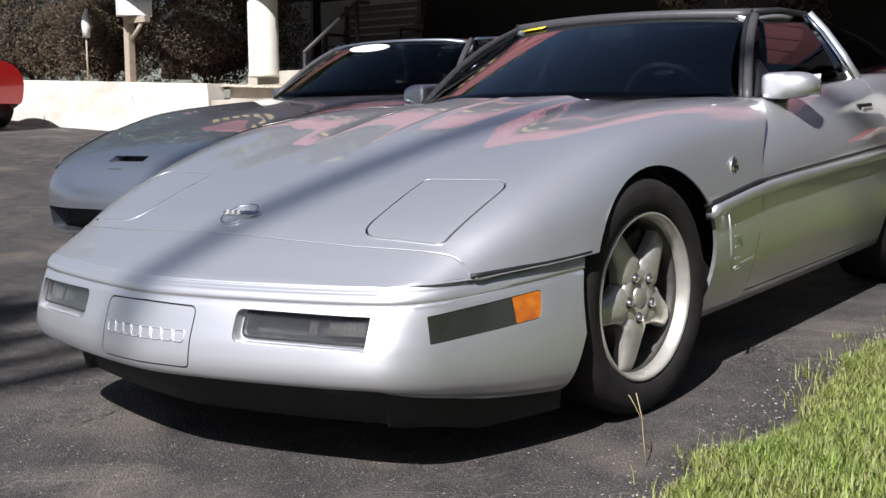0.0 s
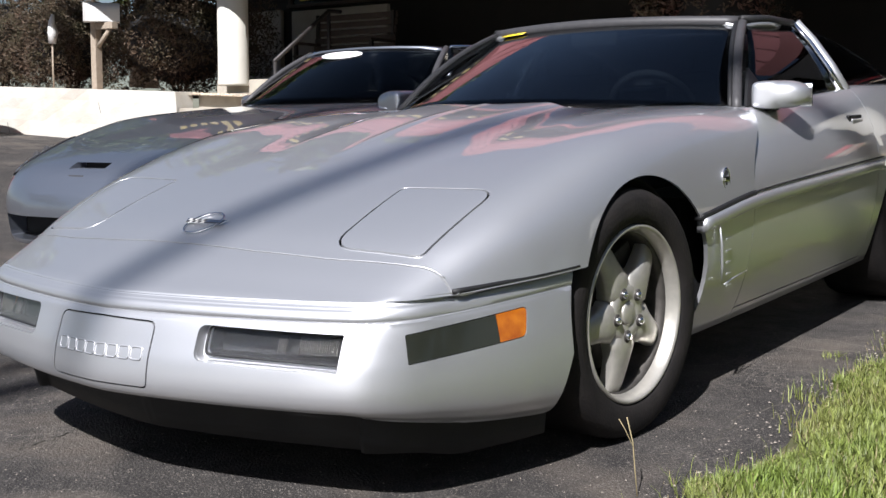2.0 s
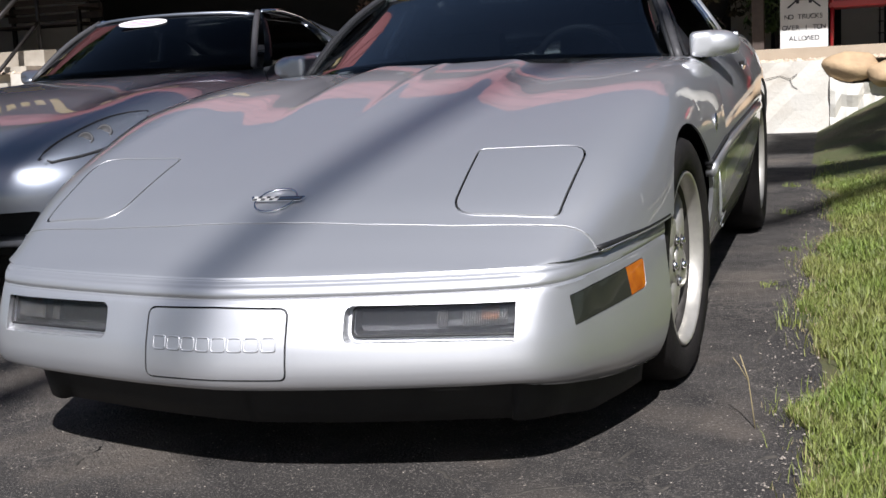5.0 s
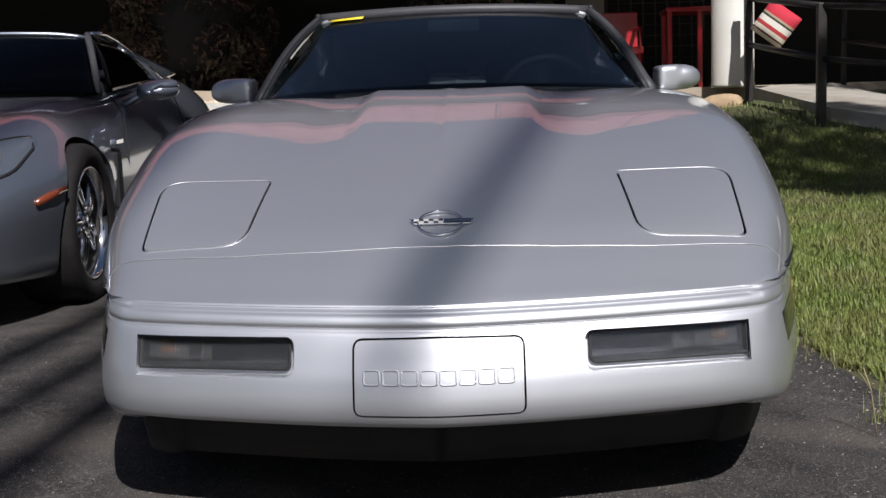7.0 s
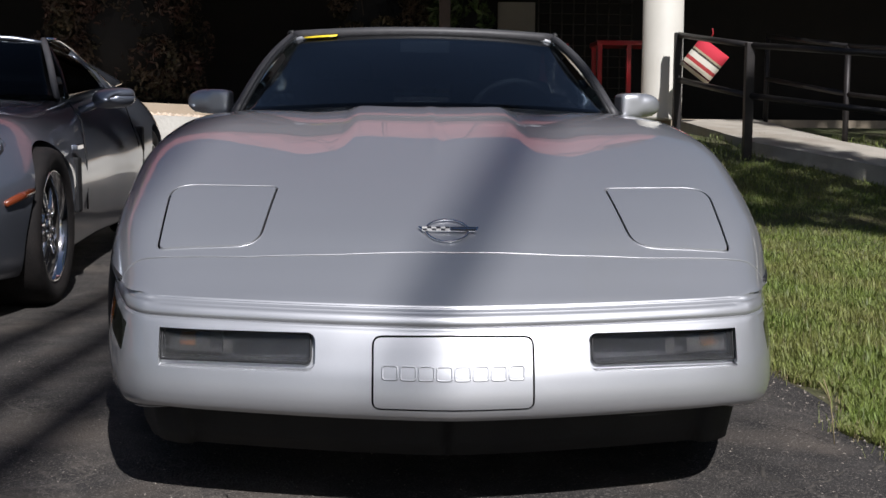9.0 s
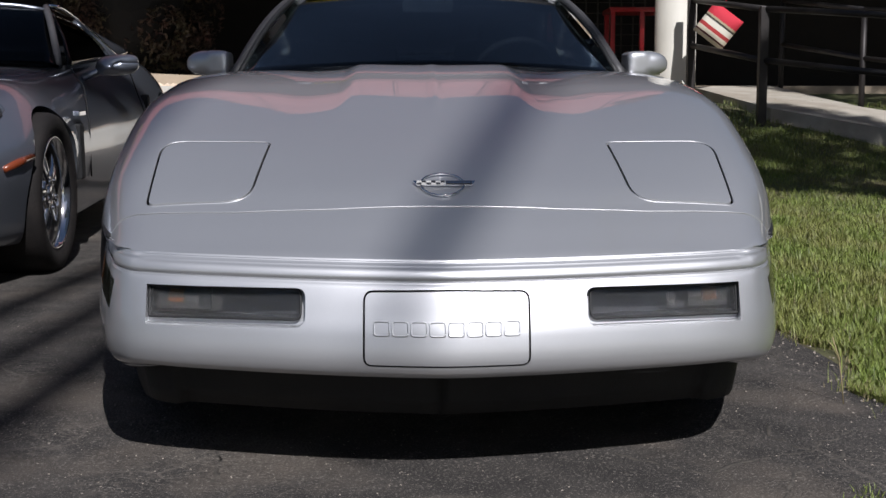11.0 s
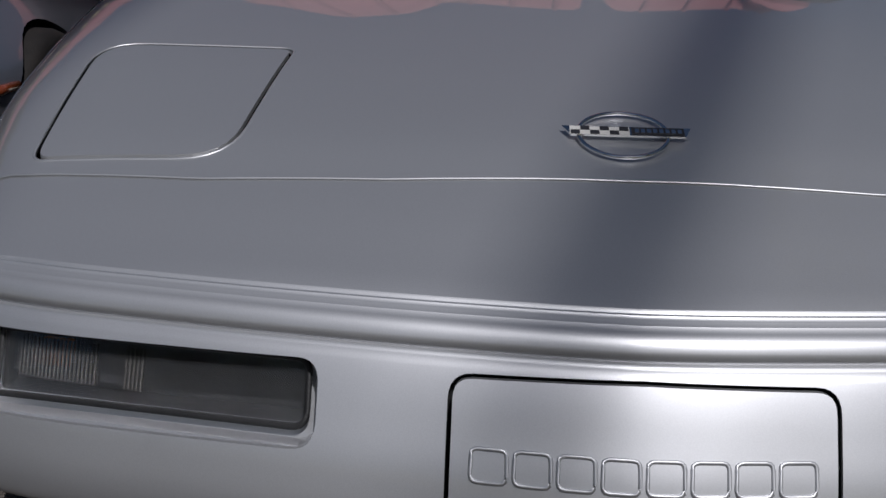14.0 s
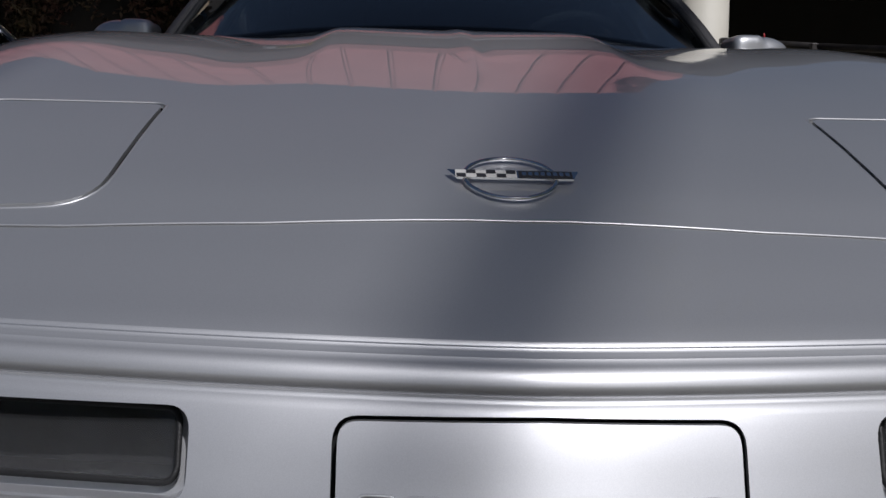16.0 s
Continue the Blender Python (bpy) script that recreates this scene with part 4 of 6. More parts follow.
def mirror_shell(sgn):
    """A blunt door mirror, square at the inner end and rounded outside."""
    bm = bmesh.new()
    bmesh.ops.create_cube(bm, size=2)
    bmesh.ops.subdivide_edges(bm, edges=bm.edges[:], cuts=13, use_grid_fill=True)
    for v in bm.verts:
        p = v.co
        q = 2.7 if p.x > 0 else 6.0
        n = (abs(p.x) ** q + abs(p.y) ** q + abs(p.z) ** q) ** (1 / q)
        x, y, z = p / n
        v.co = (sgn * (0.822 + 0.084 * x), 2.165 + 0.078 * y + 0.024 * x * (1 - y) * 0.5, 0.879 + (0.050 if z > 0 else 0.043) * z * (1 - 0.16 * max(0, x) ** 2))
    for f in bm.faces:
        f.smooth = True
    bmesh.ops.recalc_face_normals(bm, faces=bm.faces[:])
    return bm


ws = part("windscreen", shell("windscreen", screen_grid(ws_base, ws_top), 0.005, GLASS)[0], GLASS, car, "dark tinted raked windscreen")
ws.visible_shadow = False
part("cowl", shell("cowl", np.array([[(0.70 * u, 1.585 + 0.36 * abs(u) ** 2.2, 0.846 - 0.028 * u * u) for u in np.linspace(-1, 1, 25)], [(0.70 * u, 1.72 + 0.36 * abs(u) ** 2.2, 0.852 - 0.028 * u * u) for u in np.linspace(-1, 1, 25)]]), 0.004, BLACK)[0], BLACK, car)
for sgn in (1, -1):
    pil = [Vector((sgn * lerp(0.712, 0.53, t), lerp(2.03, 2.535, t) - 0.02 * math.sin(t * math.pi), lerp(0.832, 1.153, t) + 0.034 * math.sin(t * math.pi))) for t in np.linspace(0, 1, 12)]
    part("windscreen_pillar", tube(pil, 0.018, 10), PILLAR, car, "slim dark windscreen pillar")
    part("pillar_seal", tube([p + Vector((-sgn * 0.020, -0.006, 0.010)) for p in pil], 0.009, 8), BLACK, car)

header = [Vector(ws_top(u)) + Vector((0, -0.022, -0.004)) for u in np.linspace(-1.02, 1.02, 25)]
part("header_seal", tube(header, 0.022, 12), PILLAR, car, "dark seal along the top of the windscreen")
roof_top = np.array([[(0.545 * u * (1 + 0.05 * math.sin(v * math.pi)), 2.42 + 0.06 * u * u * (1 - v) + 0.56 * v, 1.186 - 0.018 * u * u - 0.040 * max(0, abs(u) - 0.8) / 0.2 * 0.6 + 0.010 * math.sin(v * math.pi) - 0.012 * (1 - v) ** 4 - 0.01 * v ** 3)
                      for u in np.linspace(-1, 1, 29)] for v in np.linspace(0, 1, 12)])
part("headliner", shell("headliner", roof_top - np.array([0, 0, 0.028]), 0.004, CABIN)[0], CABIN, car)
part("roof_panel", shell("roof_panel", roof_top, 0.02, PAINT)[0], PAINT, car, "removable silver roof panel")
hatch = np.array([[(lerp(0.55, 0.66, v) * u, 2.985 + 1.0 * v + 0.03 * u * u, lerp(1.176, 0.955, v) + 0.055 * math.sin(v * math.pi) - (0.020 + 0.03 * math.sin(v * math.pi)) * u * u) for u in np.linspace(-1, 1, 21)] for v in np.linspace(0, 1, 12)])
part("hatch_glass", shell("hatch_glass", hatch, 0.005, SIDE_GLASS)[0], SIDE_GLASS, car, "dark curved hatch glass")
deck = np.array([[(0.68 * u * lerp(1, 0.92, v), 3.1 + 1.42 * v, lerp(0.902, 0.865, v) + 0.02 * (1 - u * u) - 0.02 * v * v) for u in np.linspace(-1, 1, 15)] for v in np.linspace(0, 1, 8)])
part("rear_deck", shell("rear_deck", deck, 0.012, PAINT)[0], PAINT, car)
part("tail_panel", boxed(-0.74, 4.36, 0.34, 0.74, 4.50, 0.84, 0.04), PAINT, car)
for sgn in (1, -1):
    sw = np.array([[(sgn * (lerp(lerp(0.722, 0.765, a), lerp(0.535, 0.565, a), v) + 0.02 * math.sin(v * math.pi)), lerp(lerp(2.05, 2.90, a), lerp(2.55, 2.93, a), v), lerp(lerp(0.845, 0.882, a), 1.152, v)) for a in np.linspace(0, 1, 12)] for v in np.linspace(0, 1, 8)])
    g = part("side_window", shell("side_window", sw, 0.004, SIDE_GLASS, flip=sgn < 0)[0], SIDE_GLASS, car, "dark tinted side window")
    part("roof_rail", tube([(sgn * 0.538, 2.50, 1.158), (sgn * 0.562, 2.7, 1.165), (sgn * 0.570, 2.95, 1.156)], 0.014, 8), BLACK, car)
    for off, mt, rad in ((0.0, CHROME, 0.013), (0.045, PAINT, 0.022)):
        part("pillar_trim", tube([(sgn * 0.568, 2.945 + off, 1.158), (sgn * 0.63, 2.965 + off, 1.085), (sgn * 0.70, 2.975 + off, 0.985), (sgn * 0.765, 2.965 + off, 0.885)], rad, 8), mt, car, "bright trim along the rear pillar" if rad < 0.02 else "")
    qg = np.array([[(sgn * (lerp(lerp(0.765, 0.70, a), lerp(0.57, 0.575, a), v)), lerp(lerp(3.0, 3.9, a), lerp(3.0, 3.15, a), v), lerp(lerp(0.885, 0.94, a), lerp(1.155, 1.14, a), v)) for a in np.linspace(0, 1, 8)] for v in np.linspace(0, 1, 6)])
    part("quarter_glass", shell("quarter_glass", qg, 0.004, SIDE_GLASS, flip=sgn < 0)[0], SIDE_GLASS, car)
    sail = [(0.728, 2.055, 0.848), (0.742, 2.27, 0.856), (0.655, 2.255, 0.975)]
    part("sail_panel", solid("sail_panel", [(sgn * (x + d), y, z) for d in (0.0, 0.01) for x, y, z in sail], [(0, 2, 1), (3, 4, 5), (0, 1, 4, 3), (1, 2, 5, 4), (2, 0, 3, 5)], BLACK, False), BLACK, car, "black sail panel behind the mirror")
    mir = part("door_mirror", mirror_shell(sgn), PAINT, car, "silver door mirror shell")
    part("mirror_glass", boxed(min(sgn * 0.745, sgn * 0.895), 2.234, 0.840, max(sgn * 0.745, sgn * 0.895), 2.240, 0.918, 0.002), CHROME, mir)
    part("mirror_foot", boxed(min(sgn * 0.71, sgn * 0.79), 2.13, 0.828, max(sgn * 0.71, sgn * 0.79), 2.22, 0.846, 0.008), BLACK, mir)

# cabin
part("dashboard", boxed(-0.66, 1.82, 0.66, 0.66, 2.12, 0.835, 0.03), CABIN, car)
part("cabin_floor", boxed(-0.70, 1.80, 0.40, 0.70, 3.2, 0.44), CABIN, car)
part("rear_bulkhead", boxed(-0.66, 3.0, 0.44, 0.66, 3.06, 0.86, 0.01), CABIN, car)
for x in (-0.34, 0.34):
    seat = part("seat", boxed(x - 0.24, 2.25, 0.46, x + 0.24, 2.80, 0.60, 0.04), CABIN, car, "black leather bucket seat")
    part("backrest", boxed(x - 0.22, 2.72, 0.55, x + 0.22, 2.84, 0.98, 0.05), CABIN, seat)
    part("headrest", boxed(x - 0.12, 2.76, 0.95, x + 0.12, 2.85, 1.06, 0.03), CABIN, seat)
part("steering_wheel", tube([(0.34 + 0.175 * math.cos(a), 2.18 - 0.06 * math.sin(a), 0.80 + 0.165 * math.sin(a)) for a in np.linspace(0, math.tau, 28, endpoint=False)], 0.014, 8, True), CABIN, car)
part("dash_paper", boxed(-0.52, 1.86, 0.838, -0.28, 2.0, 0.841), PAPER, car, "white paper on the dashboard")
part("inside_mirror", boxed(-0.10, 2.36, 1.075, 0.10, 2.38, 1.125, 0.01), CABIN, car)
stick = screen_grid(ws_base, ws_top)[10:13, 1:6] + np.array([0, -0.006, 0.006])
part("windscreen_sticker", shell("windscreen_sticker", stick[1:, 0:4], 0.001, YELLOW)[0], YELLOW, car, "yellow windscreen sticker")

# ---- second sports car ----


def loft_car(root, paint, length, W, ZT, ZR, ZS, ZB, cuts):
    """A smooth body: half-width, top, wing crest, widest and bottom heights along the length."""
    ys = np.concatenate([np.linspace(0, 0.2, 10), np.linspace(0.23, length - 0.25, 80), np.linspace(length - 0.2, length, 8)])
    rows = []
    for y in ys:
        w, zt, zr, zs, zb = (curve(k, y) for k in (W, ZT, ZR, ZS, ZB))
        keys = [(0.0, zt), (0.40 * w, zt - 0.004), (0.72 * w, zr), (0.90 * w, lerp(zr, zs, 0.38)), (w, zs), (0.985 * w, lerp(zs, zb, 0.55)), (0.93 * w, zb + 0.01), (0.80 * w, zb)]
        ps = np.array(keys)
        row = []
        for i in range(len(ps) - 1):
            p0, p1, p2, p3 = ps[max(0, i - 1)] if i else ps[1] * np.array([-1, 1]), ps[i], ps[i + 1], ps[min(len(ps) - 1, i + 2)]
            for t in np.linspace(0, 1, 7)[:-1]:
                row.append(0.5 * (2 * p1 + (p2 - p0) * t + (2 * p0 - 5 * p1 + 4 * p2 - p3) * t * t + (3 * p1 - p0 - 3 * p2 + p3) * t**3))
        row.append(ps[-1])
        row = np.array(row)
        full = np.concatenate([row[:0:-1] * np.array([-1, 1]), row])
        rows.append([(x, y, z) for x, z in full])
    P = np.array(rows)
    r, c = P.shape[:2]
    f = [(i * c + j, i * c + j + 1, (i + 1) * c + j + 1, (i + 1) * c + j) for i in range(r - 1) for j in range(c - 1)]
    f += [(i * c + c - 1, i * c, (i + 1) * c, (i + 1) * c + c - 1) for i in range(r - 1)]
    f += [tuple(range(c))[::-1], tuple((r - 1) * c + j for j in range(c))]
    me = solid("body", P.reshape(-1, 3), f, paint)
    n = grid_normals(P)
    g = Guide([tuple(p) for p in P.reshape(-1, 3)], [tuple(p) for p in n.reshape(-1, 3)])
    return part("body", g.shade(cut(me, *cuts)), paint, root), P


def round_cut(y, z, r, x0, x1):
    return prism([(y + r * math.cos(k * math.tau / 48), z + r * math.sin(k * math.tau / 48)) for k in range(48)], "x", x0, x1)


W6 = [(0, 0.36), (0.04, 0.50), (0.10, 0.62), (0.22, 0.745), (0.45, 0.86), (0.75, 0.93), (1.0, 0.95), (1.5, 0.915), (2.2, 0.905), (3.0, 0.95), (3.6, 0.964), (4.1, 0.91), (4.43, 0.78)]
ZT6 = [(0, 0.50), (0.05, 0.575), (0.12, 0.625), (0.35, 0.70), (0.7, 0.77), (1.1, 0.835), (1.55, 0.875), (2.0, 0.90), (3.0, 0.93), (3.8, 0.985), (4.43, 0.95)]
ZR6 = [(0, 0.485), (0.05, 0.55), (0.12, 0.60), (0.35, 0.675), (0.7, 0.768), (1.0, 0.825), (1.4, 0.85), (2.0, 0.865), (3.0, 0.92), (3.6, 0.965), (4.43, 0.90)]
ZS6 = [(0, 0.42), (0.3, 0.50), (0.8, 0.56), (2.0, 0.58), (3.5, 0.62), (4.43, 0.66)]
ZB6 = [(0, 0.24), (0.4, 0.19), (1.0, 0.16), (3.5, 0.18), (4.43, 0.34)]


def coupe(root, paint, detailed=True):
    ya, yr, hz = 0.985, 3.67, 0.345
    cuts = []
    for y, r in ((ya, 0.372), (yr, 0.378)):
        cuts += [("DIFFERENCE", round_cut(y, hz, r, 0.62, 1.2)), ("DIFFERENCE", round_cut(y, hz, r, -1.2, -0.62))]
    if detailed:
        cuts += [("DIFFERENCE", boxed(-0.105, 0.085, 0.606, 0.145, 0.26, 0.636, 0.004)), ("DIFFERENCE", boxed(-0.60, -0.1, 0.262, 0.60, 0.26, 0.378, 0.02))]
    body, P = loft_car(root, paint, 4.43, W6, ZT6, ZR6, ZS6, ZB6, cuts)
    part("underbody", boxed(-0.60, 0.22, 0.17, 0.60, 4.2, 0.50), GAP, root)
    def base(u):
        return (0.715 * u, 1.66 + 0.30 * abs(u) ** 2.2, 0.892 - 0.01 * u * u)
    def top(u):
        return (0.545 * u, 2.36 + 0.10 * u * u, 1.222 - 0.02 * u * u)
    gl = part("windscreen", shell("windscreen", screen_grid(base, top, bulge=0.012), 0.005, SIDE_GLASS)[0], SIDE_GLASS, root, "dark tinted raked windscreen")
    rf = np.array([[(0.54 * u * (1 - 0.05 * v), 2.33 + 0.09 * u * u * (1 - v) + 0.80 * v, 1.240 - 0.02 * u * u - 0.03 * max(0, abs(u) - 0.75) * 4 * 0.4 - 0.012 * (1 - v) ** 4 - 0.05 * v * v) for u in np.linspace(-1, 1, 25)] for v in np.linspace(0, 1, 10)])
    part("roof", shell("roof", rf, 0.02, paint)[0], paint, root, "silver curved roof")
    ht = np.array([[(lerp(0.515, 0.60, v) * u, 3.10 + 0.95 * v, lerp(1.185, 1.0, v) + 0.03 * math.sin(v * math.pi) - 0.03 * u * u) for u in np.linspace(-1, 1, 15)] for v in np.linspace(0, 1, 8)])
    part("hatch_glass", shell("hatch_glass", ht, 0.005, SIDE_GLASS)[0], SIDE_GLASS, root)
    part("cabin", boxed(-0.62, 2.2, 0.5, 0.62, 3.5, 0.95, 0.05), CABIN, root)
    for sgn in (1, -1):
        part("windscreen_pillar", tube([(sgn * lerp(0.71, 0.535, t), lerp(1.98, 2.47, t), lerp(0.885, 1.203, t) + 0.03 * math.sin(t * math.pi)) for t in np.linspace(0, 1, 8)], 0.019, 8), PILLAR, root)
        sw = np.array([[(sgn * (lerp(lerp(0.735, 0.70, a), lerp(0.54, 0.52, a), v) + 0.02 * math.sin(v * math.pi)), lerp(lerp(2.06, 3.30, a), lerp(2.49, 3.12, a), v), lerp(lerp(0.885, 0.95, a), lerp(1.205, 1.165, a), v)) for a in np.linspace(0, 1, 10)] for v in np.linspace(0, 1, 7)])
        part("side_window", shell("side_window", sw, 0.004, SIDE_GLASS, flip=sgn < 0)[0], SIDE_GLASS, root)
        part("window_trim", tube([(sgn * 0.545, 2.51, 1.21), (sgn * 0.54, 2.8, 1.218), (sgn * 0.535, 3.12, 1.18), (sgn * 0.62, 3.35, 1.06), (sgn * 0.71, 3.42, 0.955)], 0.012, 7), CHROME, root, "bright trim round the side window")
        sg = np.array([[(sgn * lerp(lerp(0.70, 0.68, a), lerp(0.525, 0.56, a), v), lerp(lerp(3.4, 4.0, a), lerp(3.2, 3.5, a), v), lerp(lerp(0.95, 0.99, a), lerp(1.175, 1.11, a), v)) for a in np.linspace(0, 1, 6)] for v in np.linspace(0, 1, 5)])
        part("rear_pillar", shell("rear_pillar", sg, 0.02, paint, flip=sgn < 0)[0], paint, root)
        if not detailed:
            continue
        # mirror on a stalk
        mp = []
        for a in np.linspace(0, 1, 10):
            k = math.sin(min(1, 0.002 + a * 1.1) * math.pi / 2) ** 0.6
            mp.append([(sgn * (0.93 + 0.11 * k * abs(math.cos(t)) ** 0.7 * (1 if math.cos(t) > 0 else -1)), 2.22 + 0.13 * a + 0.03 * math.cos(t) * (1 - a), 0.893 + 0.052 * k * abs(math.sin(t)) ** 0.7 * (1 if math.sin(t) > 0 else -1) + 0.012 * math.cos(t)) for t in np.linspace(0, math.tau, 25)])
        mo = part("door_mirror", shell("door_mirror", np.array(mp), 0.004, paint, flip=sgn < 0)[0], paint, root, "silver door mirror shell")
        part("stalk", tube([(sgn * 0.76, 2.26, 0.825), (sgn * 0.82, 2.28, 0.848), (sgn * 0.87, 2.30, 0.878)], 0.02, 8), paint, mo)
        part("mirror_glass", boxed(min(sgn * 0.83, sgn * 1.02), 2.34, 0.85, max(sgn * 0.83, sgn * 1.02), 2.346, 0.932), CHROME, mo)
        # headlamp: a leaf-shaped clear cover with two projectors
        hl = part("headlamp", headlamp_cover(P, sgn, 0.004), LAMP_GLASS, root, "clear leaf-shaped headlamp with twin projectors")
        hl.visible_shadow = False
        part("bowl", headlamp_cover(P, sgn, 0.001), paint, hl)
        part("surround", tube(headlamp_outline(P, sgn, 1.0), 0.0075, 6, True), BLACK, hl)
        for t in (0.42, 0.58):
            c = headlamp_point(P, sgn, t, 0.52)
            part("projector", lathe([(0.0, -0.01), (0.033, -0.01), (0.034, 0.010), (0.028, 0.012), (0.024, 0.004), (0.0, 0.008)], 20, Matrix.Translation(c) @ Matrix.Rotation(-math.pi / 2 + 0.35 * sgn, 4, "Z") @ Matrix.Rotation(-0.5, 4, "Y")), PILLAR, hl)
        part("side_marker", tube([(sgn * 0.862, 0.44, 0.49), (sgn * 0.893, 0.54, 0.51), (sgn * 0.917, 0.64, 0.525)], 0.018, 10, taper=[0.75, 1, 0.8]), RED_LENS, root, "dark orange side marker")
        part("wing_vent", boxed(min(sgn * 0.87, sgn * 0.93), 1.42, 0.36, max(sgn * 0.87, sgn * 0.93), 1.50, 0.62, 0.01, None), GAP, root, "dark vent behind the front wheel")
        bdg = part("wing_badge", boxed(min(sgn * 0.905, sgn * 0.934), 1.40, 0.655, max(sgn * 0.905, sgn * 0.934), 1.53, 0.68, 0.004), CHROME, root, "small chrome wing badge")
        part("door_gap", tube([(sgn * 0.765, 2.0, 0.87), (sgn * 0.86, 1.85, 0.78), (sgn * 0.915, 1.68, 0.62), (sgn * 0.905, 1.72, 0.35)], 0.004, 6), GAP, root)
        part("door_gap", tube([(sgn * 0.77, 3.02, 0.92), (sgn * 0.87, 3.02, 0.84), (sgn * 0.948, 2.98, 0.62), (sgn * 0.935, 2.92, 0.35)], 0.004, 6), GAP, root)
        part("side_scoop", boxed(min(sgn * 0.86, sgn * 0.958), 3.06, 0.40, max(sgn * 0.86, sgn * 0.958), 3.14, 0.72, 0.015), GAP, root, "dark scoop ahead of the rear wheel")
    for y in (ya, yr):
        for sgn in (1, -1):
            wh = new("wheel")
            wh.parent = root
            wh.matrix_basis = Matrix.Translation((sgn * 0.792, y, hz)) @ (Matrix.Rotation(math.pi, 4, "Z") if sgn < 0 else Matrix.Identity(4)) @ Matrix.Rotation(0.5, 4, "X") @ Matrix.Scale(1.042, 4)
            if y == ya or detailed:
                wheel_parts(wh, 0.27, 0.122, 10, chrome=True)
            else:
                wheel_parts(wh, 0.27, 0.122, 10, chrome=True)
    if detailed:
        part("nose_duct", boxed(-0.11, 0.20, 0.600, 0.15, 0.27, 0.640), GAP, root, "dark intake slot above the nose")
        part("grille", boxed(-0.62, 0.20, 0.25, 0.62, 0.28, 0.39), GAP, root, "dark lower grille opening")
        part("nose_badge", boxed(-0.065, 0.050, 0.556, 0.045, 0.10, 0.580, 0.006), PILLAR, root, "small dark crossed badge on the nose")
        ov = screen_grid(base, top, bulge=0.012)
        cpt = lerp(np.array(base(-0.18)), np.array(top(-0.18)), 0.84) + np.array([0, -0.25, 1.0]) * 0.012 * 4 * 0.86 * 0.14 + np.array([0, -0.006, 0.006])
        pitch = math.atan2(1.222 - 0.892, 0.70)
        om = Matrix.Translation(cpt) @ Matrix.Rotation(pitch, 4, "X")
        st = part("windscreen_sticker", prism([(0.16 * math.cos(a), 0.055 * math.sin(a)) for a in np.linspace(0, math.tau, 32, endpoint=False)], "z", 0, 0.002), PAPER, root, "white oval sticker with pink bars", om)
        for k, (a, b, z) in enumerate(((-0.11, 0.11, 0.018), (-0.13, 0.13, -0.004), (-0.08, 0.08, -0.026))):
            part("bar", boxed(a, z - 0.006, 0.002, b, z + 0.006, 0.0028), PINK, st)


LEAF_UP = ([(0, 0.575), (0.3, 0.605), (0.65, 0.665), (1, 0.770)], [(0, 0.150), (0.3, 0.31), (0.65, 0.52), (1, 0.715)])
LEAF_DOWN = ([(0, 0.605), (0.35, 0.715), (0.7, 0.795), (1, 0.805)], [(0, 0.145), (0.35, 0.275), (0.7, 0.47), (1, 0.690)])
skin_trees = {}


def headlamp_point(P, sgn, t, s):
    """Leaf from the nose tip (t=0) back along the wing (t=1); s runs across it, from the upper edge to the lower."""
    if P.shape not in skin_trees:
        c = P.shape[1]
        skin_trees[P.shape] = BVHTree.FromPolygons([tuple(p) for p in P.reshape(-1, 3)], [(i * c + j, i * c + j + 1, (i + 1) * c + j + 1, (i + 1) * c + j) for i in range(P.shape[0] - 1) for j in range(c - 1)])
    x, y = (float(lerp(curve(a, t), curve(b, t), s)) for a, b in zip(LEAF_UP, LEAF_DOWN))
    hit = skin_trees[P.shape].ray_cast(Vector((x, y, 2)), Vector((0, 0, -1)))[0]
    while hit is None:
        x -= 0.01
        hit = skin_trees[P.shape].ray_cast(Vector((x, y, 2)), Vector((0, 0, -1)))[0]
    return Vector((sgn * x, y, hit.z))


def headlamp_outline(P, sgn, grow):
    up = [headlamp_point(P, sgn, t, 0.0) for t in np.linspace(0, 1, 16)]
    dn = [headlamp_point(P, sgn, t, 1.0) for t in np.linspace(1, 0, 16)]
    return up + dn[1:-1]


def headlamp_cover(P, sgn, lift):
    G = np.array([[headlamp_point(P, sgn, t, s) for s in np.linspace(0, 1, 7)] for t in np.linspace(0, 1, 18)])
    n = grid_normals(G)
    if n[9, 3, 2] < 0:
        n = -n
    G2 = G + n * (lift + 0.006 * np.sin(np.linspace(0, math.pi, 7))[None, :, None])
    bm = bmesh.new()
    vs = [[bm.verts.new(p) for p in row] for row in G2]
    for a, b in zip(vs, vs[1:]):
        for i in range(6):
            bm.faces.new((a[i], a[i + 1], b[i + 1], b[i]))
    bmesh.ops.recalc_face_normals(bm, faces=bm.faces)
    for fc in bm.faces:
        fc.smooth = True
    return bm


car2 = thing("sports_car", TILT @ pose(-2.465, 1.73, -0.012, 0, 0, 2.6), "blue-silver modern sports coupe with chrome wheels, parked alongside", "car")
coupe(car2, PAINT_B)
red = thing("sports_car", pose(-12.45, 6.3, float(lot(-12.5, 6.3)), 0, 0, 98), "red sports car parked by the whitewashed wall", "car")
red.matrix_basis = pose(-16.75, 6.6, float(lot(-13.5, 6.6)) + 0.02, 0, 0, -86)
coupe(red, RED_PAINT, False)

# ---- retaining wall, terrace and building ----


